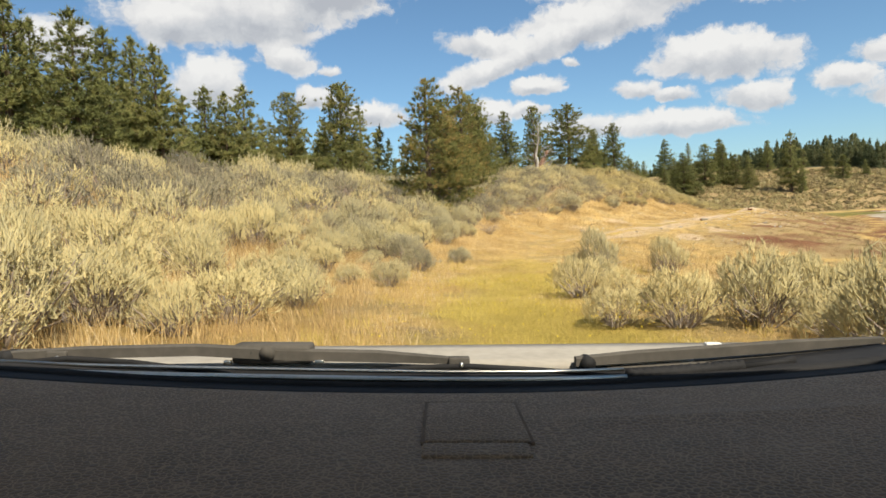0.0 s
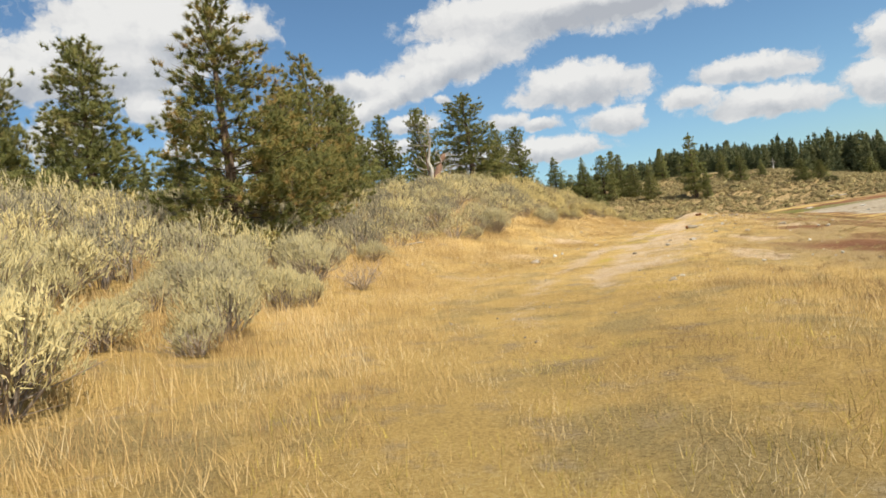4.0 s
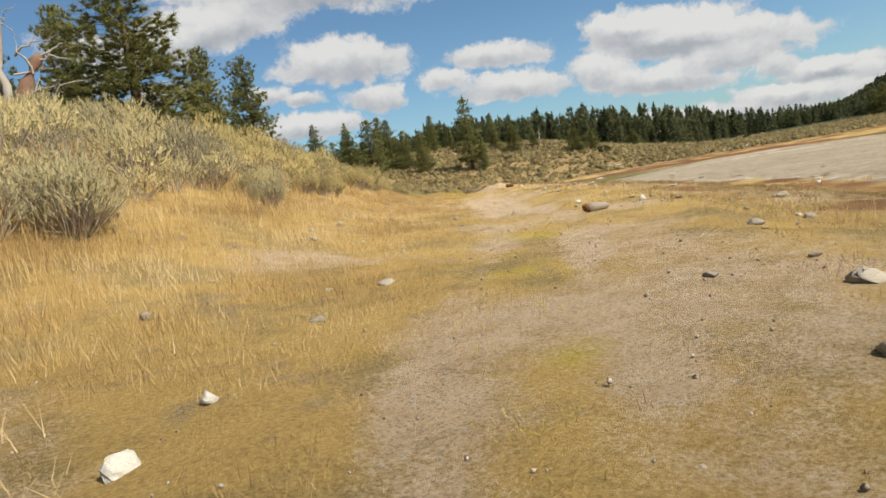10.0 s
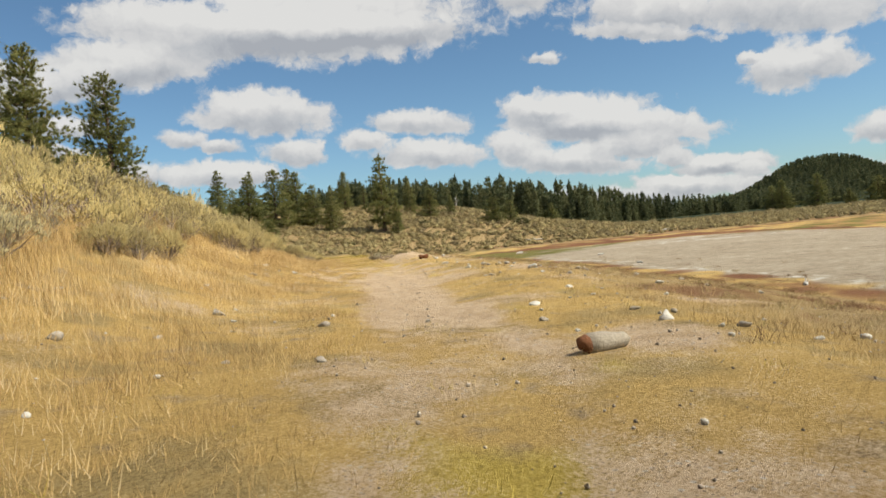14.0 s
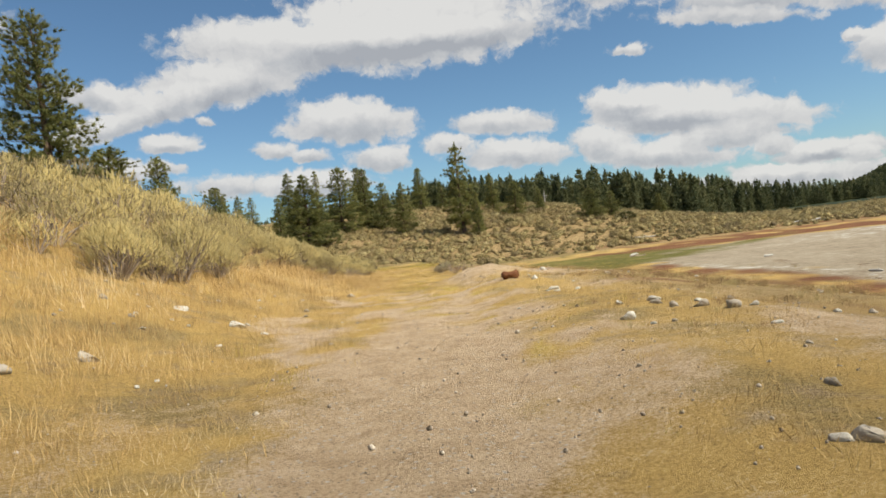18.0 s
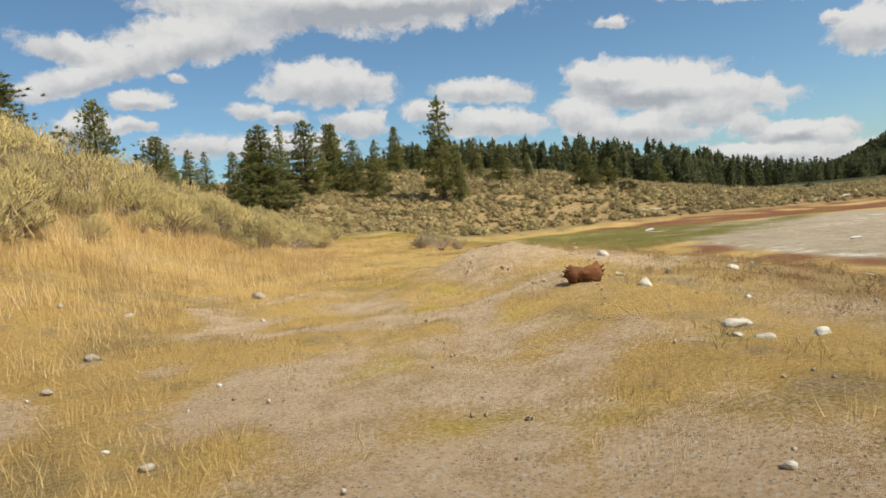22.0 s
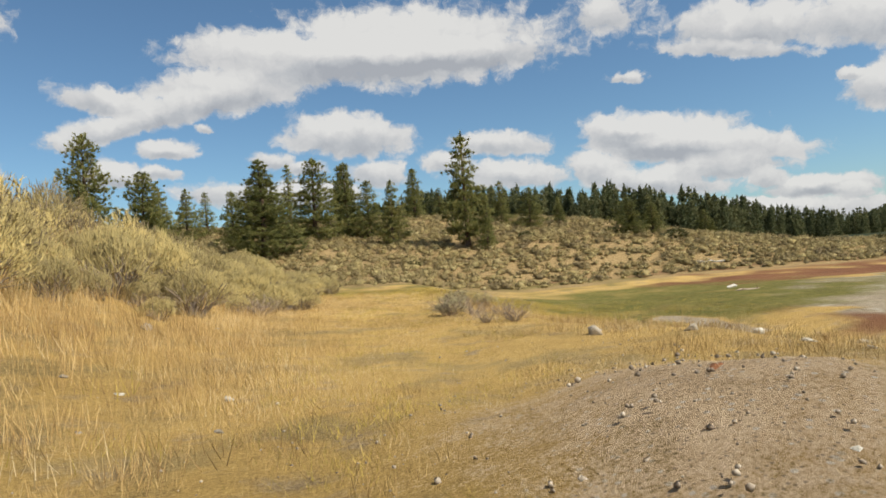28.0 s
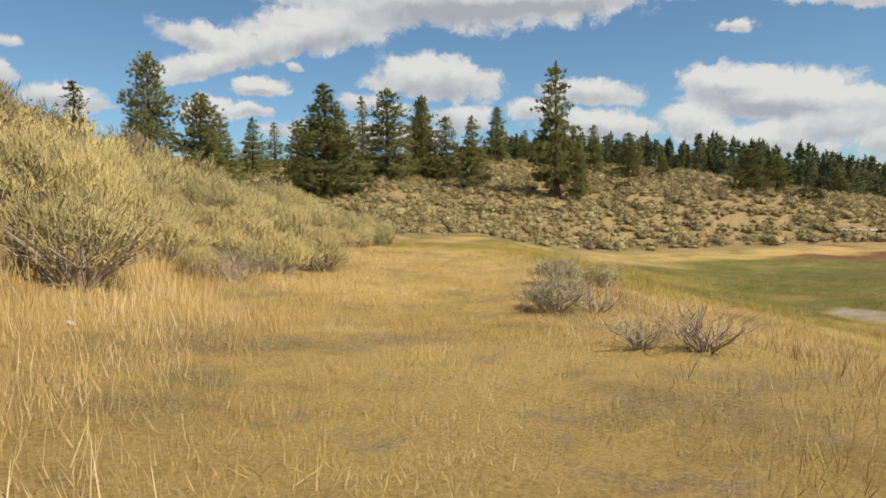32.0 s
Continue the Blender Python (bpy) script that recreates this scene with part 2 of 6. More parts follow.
def leafy(name, stops, scale, rough=0.75, glow=0.25, random=0.25, island=0.5, soft=0.0, fine=14.0, mound=False):
    """Foliage: thin leaves that let some light through; soft rounds the blades as a downy plant does."""
    m, t, b = material(name, rough, 0.25)
    co = node(t, "ShaderNodeNewGeometry")
    f = math_node(t, "MULTIPLY", noise_tex(t, co.outputs["Position"], scale, 3), 0.9)
    f = math_node(t, "ADD", f, math_node(t, "MULTIPLY_ADD", noise_tex(t, co.outputs["Position"], fine, 4, 0.7), 1.0, -0.5))
    f = math_node(t, "ADD", f, math_node(t, "MULTIPLY_ADD", co.outputs["Random Per Island"], island, -island / 2))
    r = node(t, "ShaderNodeObjectInfo").outputs["Random"]
    f = math_node(t, "ADD", f, math_node(t, "MULTIPLY_ADD", r, random, -random / 2))
    tone = node(t, "ShaderNodeAttribute")
    tone.attribute_name = "tone"
    f = math_node(t, "ADD", f, tone.outputs["Fac"])
    col = ramp(t, f, stops)
    link(t, col, b.inputs["Base Color"])
    tr = node(t, "ShaderNodeBsdfTranslucent")
    link(t, col, tr.inputs[0])
    if soft:
        up = vec_math(t, "MULTIPLY_ADD")
        link(t, co.outputs["Normal"], up.inputs[0])
        up.inputs[1].default_value = (1 - soft,) * 3
        up.inputs[2].default_value = (0, 0, soft)
        if mound:
            puff = node(t, "ShaderNodeAttribute")
            puff.attribute_name = "puff"
            turn = node(t, "ShaderNodeVectorTransform")
            turn.vector_type, turn.convert_from, turn.convert_to = "NORMAL", "OBJECT", "WORLD"
            link(t, puff.outputs["Vector"], turn.inputs[0])
            unit = vec_math(t, "NORMALIZE")
            link(t, turn.outputs[0], unit.inputs[0])
            part_up = vec_math(t, "SCALE")
            link(t, unit.outputs[0], part_up.inputs[0])
            part_up.inputs["Scale"].default_value = soft
            link(t, part_up.outputs[0], up.inputs[2])
        nm = vec_math(t, "NORMALIZE")
        link(t, up.outputs[0], nm.inputs[0])
        link(t, nm.outputs[0], b.inputs["Normal"])
        link(t, nm.outputs[0], tr.inputs["Normal"])
    ms = node(t, "ShaderNodeMixShader")
    ms.inputs[0].default_value = glow
    link(t, b.outputs[0], ms.inputs[1])
    link(t, tr.outputs[0], ms.inputs[2])
    link(t, ms.outputs[0], t.nodes["Material Output"].inputs[0])
    return m


M_NEEDLE = leafy("pine_needles", [(0.1, (0.15, 0.165, 0.058)), (0.45, (0.285, 0.29, 0.092)), (0.75, (0.385, 0.365, 0.125)), (1.0, (0.47, 0.38, 0.15))], 0.6, glow=0.52, soft=0.5, island=0.25, mound=True)
M_NEEDLE_OCHRE = leafy("pine_needles_ochre", [(0.1, (0.18, 0.19, 0.062)), (0.42, (0.315, 0.305, 0.095)), (0.62, (0.44, 0.35, 0.115)), (0.88, (0.56, 0.37, 0.145))], 0.5, glow=0.52, soft=0.5, island=0.25, mound=True)
M_FOREST = leafy("forest_needles", [(0.1, (0.055, 0.066, 0.03)), (0.5, (0.122, 0.138, 0.06)), (1.0, (0.21, 0.205, 0.088))], 0.08, glow=0.4, soft=0.25)
M_SAGE = leafy("sage_leaves", [(0.0, (0.21, 0.182, 0.12)), (0.25, (0.34, 0.298, 0.19)), (0.5, (0.475, 0.412, 0.23)), (0.75, (0.59, 0.497, 0.245)), (1.0, (0.69, 0.565, 0.265))], 0.35, random=0.4, glow=0.35, soft=0.55, fine=7.0, mound=True)
M_SAGE_GOLD = leafy("golden_sage_leaves", [(0.0, (0.21, 0.165, 0.09)), (0.25, (0.335, 0.27, 0.135)), (0.5, (0.465, 0.378, 0.168)), (0.75, (0.575, 0.465, 0.195)), (1.0, (0.67, 0.535, 0.225))], 0.35, random=0.4, glow=0.35, soft=0.55, fine=7.0, mound=True)
M_SAGE_STEM = mottled("sage_stems", (0.20, 0.158, 0.125), (0.43, 0.35, 0.27), 9, random=0.25)
M_GRASS = leafy("dry_grass", [(0.05, (0.30, 0.195, 0.08)), (0.4, (0.55, 0.375, 0.15)), (0.7, (0.65, 0.47, 0.215)), (1.0, (0.73, 0.59, 0.36))], 0.22, island=0.5, glow=0.4, soft=0.35)
M_GRASS_GREEN = leafy("yellow_green_grass", [(0.1, (0.27, 0.215, 0.05)), (0.5, (0.55, 0.41, 0.08)), (1.0, (0.70, 0.54, 0.16))], 0.4, island=0.6, glow=0.4, soft=0.35)
M_BARK = mottled("pine_bark", (0.07, 0.05, 0.038), (0.22, 0.15, 0.10), 2.5, bump_d=0.03, random=0.2)
M_SNAG = mottled("weathered_wood", (0.240, 0.208, 0.176), (0.496, 0.448, 0.384), 1.6, bump_d=0.01)
M_SNAG_RED = mottled("broken_red_wood", (0.11, 0.06, 0.04), (0.29, 0.18, 0.12), 2.0, bump_d=0.015)
M_ROCK = mottled("pale_granite", (0.27, 0.232, 0.18), (0.46, 0.405, 0.32), 3.0, bump_d=0.02, random=0.35)
M_ROCK_WHITE = mottled("whitened_rock", (0.38, 0.35, 0.29), (0.66, 0.62, 0.53), 3.0, bump_d=0.015, random=0.15)
M_ROCK_TAN = mottled("weathered_grey_bark", (0.19, 0.155, 0.11), (0.40, 0.35, 0.265), 4.0, bump_d=0.02)
M_ROT = mottled("rotten_red_log", (0.06, 0.026, 0.015), (0.27, 0.115, 0.048), 5.0, bump_d=0.03)
M_PEBBLE = mottled("loose_stones", (0.22, 0.175, 0.13), (0.50, 0.43, 0.34), 2.0, coords="Generated", island=0.6)
M_DRIFT = mottled("bleached_driftwood", (0.384, 0.352, 0.304), (0.624, 0.592, 0.528), 2.0, bump_d=0.01)
M_TWIG = mottled("dead_twigs", (0.19, 0.145, 0.11), (0.44, 0.35, 0.26), 5, random=0.3)
M_FLOWER = mottled("yellow_flowers", (0.62, 0.42, 0.02), (0.85, 0.66, 0.05), 9, island=0.4)
M_GREENLEAF = leafy("green_bush_leaves", [(0.2, (0.07, 0.075, 0.03)), (0.7, (0.16, 0.15, 0.06))], 0.8)
M_WEED = leafy("lakeside_weeds", [(0.0, (0.20, 0.115, 0.06)), (0.35, (0.33, 0.215, 0.10)), (0.65, (0.38, 0.31, 0.125)), (1.0, (0.50, 0.40, 0.19))], 0.5, island=0.4, glow=0.35, soft=0.3)
M_SAGE_DRY = leafy("dry_slope_sage", [(0.0, (0.24, 0.185, 0.10)), (0.25, (0.335, 0.265, 0.13)), (0.5, (0.42, 0.34, 0.155)), (0.75, (0.505, 0.415, 0.19)), (1.0, (0.58, 0.485, 0.26))], 0.3, random=0.2, glow=0.45, soft=0.62, fine=3.0, island=0.2, mound=True)


# ---- ground ----
TRACK = [(-0.5, -60), (0, 0), (2.8, 25), (8.7, 40), (15.3, 50.4), (22.4, 58.8), (31.5, 73.8), (36.6, 82.7), (42.4, 93.1), (49, 108), (56, 124), (62, 140)]
FOOT = [(-200, 190), (0, 158), (40, 140), (58, 134), (75, 133), (88, 131), (104, 120), (124, 102), (150, 82), (200, 54), (300, 25), (700, -40)]
LAKE_BED = -1.6
SHORE = [(68.5, 108), (63, 101), (59, 93), (56, 85.5), (51, 78.5), (45.8, 68), (40, 59.7), (35, 54), (31, 46), (30, 38), (36, 20), (60, -5), (95, -40), (120, -20), (98, 15), (86, 40), (85, 58), (93, 75), (102, 90), (99, 101), (88, 109), (80, 113), (73, 112)]


def along(pts, x, y):
    """Signed distance (left of the line positive) and the way along it, for arrays x, y."""
    best = np.full(x.shape, 1e9)
    sign, way = np.zeros(x.shape), np.zeros(x.shape)
    run = 0.0
    for i in range(len(pts) - 1):
        (ax, ay), (bx, by) = pts[i], pts[i + 1]
        dx, dy = bx - ax, by - ay
        ln = math.hypot(dx, dy)
        u = ((x - ax) * dx + (y - ay) * dy) / ln**2
        uc = np.clip(u, 0, 1)
        dist = np.hypot(x - ax - uc * dx, y - ay - uc * dy)
        near = dist < best
        side = dx * (y - ay) - dy * (x - ax)
        sign = np.where(near, np.where(side >= 0, 1.0, -1.0), sign)
        way = np.where(near, run + uc * ln, way)
        best = np.where(near, dist, best)
        run += ln
    return best * sign, way - 60.0


def inside(pts, x, y):
    """Distance to a closed outline, positive inside."""
    best = np.full(x.shape, 1e9)
    odd = np.zeros(x.shape, bool)
    for i in range(len(pts)):
        (ax, ay), (bx, by) = pts[i], pts[(i + 1) % len(pts)]
        dx, dy = bx - ax, by - ay
        uc = np.clip(((x - ax) * dx + (y - ay) * dy) / (dx * dx + dy * dy), 0, 1)
        best = np.minimum(best, np.hypot(x - ax - uc * dx, y - ay - uc * dy))
        cross = ((ay > y) != (by > y)) & (x < (bx - ax) * (y - ay) / (by - ay + 1e-12) + ax)
        odd ^= cross
    return np.where(odd, best, -best)


def smooth(v, a, b):
    u = np.clip((v - a) / (b - a), 0, 1)
    return u * u * (3 - 2 * u)


def waves(x, y, size, seed):
    """Cheap smooth noise from a few crossed waves, about -1 to 1."""
    rng = np.random.default_rng(seed)
    out = 0
    for k in range(6):
        a, ph, w = rng.uniform(0, 2 * np.pi), rng.uniform(0, 6.28), (2 * np.pi / size) * rng.uniform(0.6, 1.7)
        out = out + np.sin((x * np.cos(a) + y * np.sin(a)) * w + ph + 0.7 * np.sin((x * np.sin(a) - y * np.cos(a)) * w * 0.8 + ph * 2))
    return out / 3.5


def far_amount(x, y):
    return np.interp(x - 0.55 * (y - 100), [50, 70, 80, 87, 94, 101, 107, 113, 125, 140], [1.0, 0.96, 0.9, 0.75, 0.6, 0.42, 0.27, 0.17, 0.1, 0.08])


def ground_z(x, y):
    x, y = np.asarray(x, float), np.asarray(y, float)
    d, s = along(TRACK, x, y)
    base = np.interp(s, [-60, 0, 25, 45, 63, 80, 95, 120], [0.6, 0.45, 0.15, 0.15, 0.35, 0.15, 0.05, -0.1])
    ridge = np.interp(s, [-60, 0, 20, 35, 45, 52, 60, 75, 90, 105, 120, 135, 165], [4.6, 4.3, 4.15, 4.0, 3.9, 3.1, 3.9, 5.1, 5.7, 5.4, 5.0, 3.1, 2.6])
    left = ridge * smooth(d, 2.5, np.interp(s, [0, 50, 62, 160], [21, 21, 18, 17])) + 0.055 * np.clip(d, 0, 14) + 0.03 * np.clip(d - 20, 0, 60)
    right = -0.02 * np.clip(-d, 0, 4) - np.interp(s, [104, 114], [0.15, 0.3]) * np.clip(-d - np.interp(s, [65, 85, 104, 114], [3.4, 5.5, 5.5, 3.2]), 0, 10.0)
    land = base + np.where(d > 0, left, right)
    land += 0.14 * waves(x, y, 9, 3) * smooth(np.abs(d), 3, 9) + 0.3 * waves(x, y, 34, 4) * smooth(d, 16, 34) + 0.04 * waves(x, y, 3.0, 5)
    land += 0.2 * smooth(s, 68, 76) * (1 - smooth(s, 104, 112)) * smooth(-d, 0.8, 3) * (1 - smooth(-d, 7, 11))
    # wheel ruts and the gravel heap beside the track
    land -= 0.07 * (np.exp(-((np.abs(d) - 0.85) / 0.28) ** 2)) * smooth(s, 30, 42)
    u, v = (x - 42.1) * 0.87 - (y - 88.2) * 0.5, (x - 42.1) * 0.5 + (y - 88.2) * 0.87
    land += 0.66 * np.exp(-((u / 1.9) ** 2 + (v / 2.5) ** 2)) * (1 + 0.12 * waves(x, y, 1.6, 71))
    land += 0.3 * np.exp(-(((x - 39.9) / 1.9) ** 2 + ((y - 83.2) / 1.9) ** 2))
    df, _ = along(FOOT, x, y)
    up = np.clip(df, 0, 400)
    far = -1.4 + far_amount(x, y) * (10.4 * (1 - np.exp(-up / 32.0)) - 1.0 * np.exp(-((up - 22) / 14) ** 2) * (1 - smooth(x, 75, 95)) + 1.8 * smooth(up, 38, 60) * (1 - smooth(x - 0.55 * (y - 100), 60, 85)) + 0.012 * up + 0.4 * waves(x, y, 28, 8) * smooth(up, 6, 40)) - 0.05 * np.clip(-df, 0, 200)
    k = 1.2
    z = k * np.logaddexp(land / k, far / k)
    z = np.where(land - far > 14, land, z)
    lake = inside(SHORE, x, y)
    z = z + (LAKE_BED - z) * smooth(lake, -5, 2.5)
    # wooded hill far across the lake
    u, v = (x - 618) * 0.36 - (y - 284) * 0.93, (x - 618) * 0.93 + (y - 284) * 0.36
    z = z + 31 * np.exp(-((np.abs(u) / 51) ** 2.6 + (v / 110) ** 2)) + 7 * np.exp(-(((u - 95) / 60) ** 2 + (v / 120) ** 2))
    return z


def gz(x, y):
    return float(ground_z(np.array([x]), np.array([y]))[0])


def mesh_of(name, verts, faces, mats, mat_index=None, smooth_faces=False):
    """A mesh from arrays; faces all of one corner count."""
    me = bpy.data.meshes.new(name)
    verts, faces = np.asarray(verts, np.float32), np.asarray(faces, np.int32)
    n, k = faces.shape
    me.vertices.add(len(verts))
    me.vertices.foreach_set("co", verts.ravel())
    me.loops.add(n * k)
    me.loops.foreach_set("vertex_index", faces.ravel())
    me.polygons.add(n)
    me.polygons.foreach_set("loop_start", np.arange(0, n * k, k, dtype=np.int32))
    me.polygons.foreach_set("loop_total", np.full(n, k, np.int32))
    for m in mats:
        me.materials.append(m)
    if mat_index is not None:
        me.polygons.foreach_set("material_index", np.asarray(mat_index, np.int32))
    if smooth_faces:
        me.polygons.foreach_set("use_smooth", np.ones(n, bool))
    me.update(calc_edges=True)
    me.validate()
    return me


def ground_material():
    m, t, b = material("ground", 0.95, 0.1)
    pos = node(t, "ShaderNodeNewGeometry").outputs["Position"]
    za = node(t, "ShaderNodeAttribute")
    za.attribute_name = "zone"
    zb = node(t, "ShaderNodeAttribute")
    zb.attribute_name = "cover"
    sa, sb = node(t, "ShaderNodeSeparateColor"), node(t, "ShaderNodeSeparateColor")
    link(t, za.outputs["Color"], sa.inputs[0])
    link(t, zb.outputs["Color"], sb.inputs[0])
    n1, n2, n3 = noise_tex(t, pos, 0.22, 4), noise_tex(t, pos, 2.4, 5, 0.65), noise_tex(t, pos, 26, 6, 0.85)
    grain = math_node(t, "ADD", math_node(t, "MULTIPLY", n2, 0.6), math_node(t, "MULTIPLY_ADD", n3, 1.3, -0.45))
    both = math_node(t, "ADD", math_node(t, "MULTIPLY", n1, 0.5), math_node(t, "MULTIPLY", grain, 0.5))
    straw = math_node(t, "ADD", math_node(t, "MULTIPLY", both, 0.45), math_node(t, "MULTIPLY", n3, 0.55))
    grass = ramp(t, straw, [(0.35, (0.24, 0.155, 0.06)), (0.45, (0.41, 0.27, 0.092)), (0.54, (0.525, 0.352, 0.118)), (0.68, (0.61, 0.45, 0.215))])
    n4, n5 = noise_tex(t, pos, 0.55, 4, 0.6), noise_tex(t, pos, 1.3, 5, 0.65)
    dull = ramp(t, straw, [(0.38, (0.17, 0.125, 0.05)), (0.5, (0.335, 0.24, 0.098)), (0.66, (0.47, 0.355, 0.165))])
    stony = ramp(t, straw, [(0.36, (0.17, 0.118, 0.065)), (0.5, (0.345, 0.25, 0.132)), (0.66, (0.54, 0.42, 0.25))])

    def above(v, lo, hi):
        r = node(t, "ShaderNodeMapRange")
        link(t, v, r.inputs[0])
        r.inputs[1].default_value, r.inputs[2].default_value = lo, hi
        return r.outputs[0]

    grass = mix(t, above(n4, 0.5, 0.62), grass, dull)
    grass = mix(t, above(n5, 0.55, 0.68), grass, stony)
    soil = ramp(t, grain, [(0.2, (0.235, 0.16, 0.092)), (0.45, (0.48, 0.345, 0.208)), (0.8, (0.64, 0.495, 0.335))])
    # small grit and gravel lying in the bare soil
    for size, share, tint in ((15.0, 0.62, (0.50, 0.45, 0.375)), (27.0, 0.55, (0.20, 0.155, 0.11))):
        cell = node(t, "ShaderNodeTexVoronoi")
        link(t, pos, cell.inputs["Vector"])
        cell.inputs["Scale"].default_value = size
        pick = node(t, "ShaderNodeSeparateColor")
        link(t, cell.outputs["Color"], pick.inputs[0])
        grit = math_node(t, "MULTIPLY", above(pick.outputs[0], share, share + 0.05), math_node(t, "SUBTRACT", 1.0, above(cell.outputs["Distance"], 0.24, 0.34)))
        soil = mix(t, math_node(t, "MULTIPLY", grit, 0.8), soil, tint)
    crust = noise_tex(t, pos, 0.9, 6, 0.7)
    speck = noise_tex(t, pos, 3.6, 5, 0.7)
    mud = math_node(t, "ADD", math_node(t, "MULTIPLY", both, 0.35), math_node(t, "ADD", math_node(t, "MULTIPLY", crust, 0.4), math_node(t, "MULTIPLY", speck, 0.3)))
    playa = ramp(t, mud, [(0.38, (0.14, 0.10, 0.066)), (0.45, (0.275, 0.22, 0.15)), (0.58, (0.365, 0.305, 0.218)), (0.70, (0.52, 0.455, 0.35))])
    red = ramp(t, both, [(0.3, (0.11, 0.048, 0.028)), (0.55, (0.195, 0.092, 0.045)), (0.8, (0.32, 0.20, 0.09))])
    green = ramp(t, mud, [(0.38, (0.07, 0.058, 0.02)), (0.48, (0.115, 0.108, 0.028)), (0.58, (0.16, 0.142, 0.04)), (0.7, (0.28, 0.22, 0.085))])
    # sage litter, its colour darkened for the shade between the shrubs
    shaded_duff = ramp(t, grain, [(0.2, (0.16, 0.112, 0.058)), (0.55, (0.32, 0.225, 0.105)), (0.8, (0.46, 0.345, 0.165))])
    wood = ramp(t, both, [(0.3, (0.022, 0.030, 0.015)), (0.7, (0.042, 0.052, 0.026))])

    def edge(v, rough=1.1):
        w = math_node(t, "ADD", v, math_node(t, "MULTIPLY_ADD", both, rough, -rough / 2))
        r = node(t, "ShaderNodeMapRange")
        link(t, w, r.inputs[0])
        r.inputs[1].default_value, r.inputs[2].default_value = 0.35, 0.65
        return r.outputs[0]

    lush = ramp(t, straw, [(0.36, (0.24, 0.175, 0.042)), (0.5, (0.46, 0.335, 0.072)), (0.66, (0.58, 0.445, 0.14))])
    grass = mix(t, edge(za.outputs["Alpha"]), grass, lush)
    c = mix(t, edge(sb.outputs[0]), grass, shaded_duff)
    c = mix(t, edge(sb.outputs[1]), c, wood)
    c = mix(t, edge(sa.outputs[0], 2.4), c, soil)
    salt = math_node(t, "MULTIPLY", above(sb.outputs[2], 0.05, 0.2), math_node(t, "SUBTRACT", 1.0, above(sb.outputs[2], 0.3, 0.42)))
    salt = math_node(t, "MULTIPLY", salt, above(crust, 0.5, 0.62))
    playa = mix(t, salt, playa, (0.54, 0.505, 0.43))
    c = mix(t, edge(sa.outputs[2]), c, playa)
    c = mix(t, edge(sb.outputs[2]), c, red)
    c = mix(t, edge(sa.outputs[1]), c, green)
    link(t, c, b.inputs["Base Color"])
    bump(t, b, grain, 1.0, 0.04)
    return m


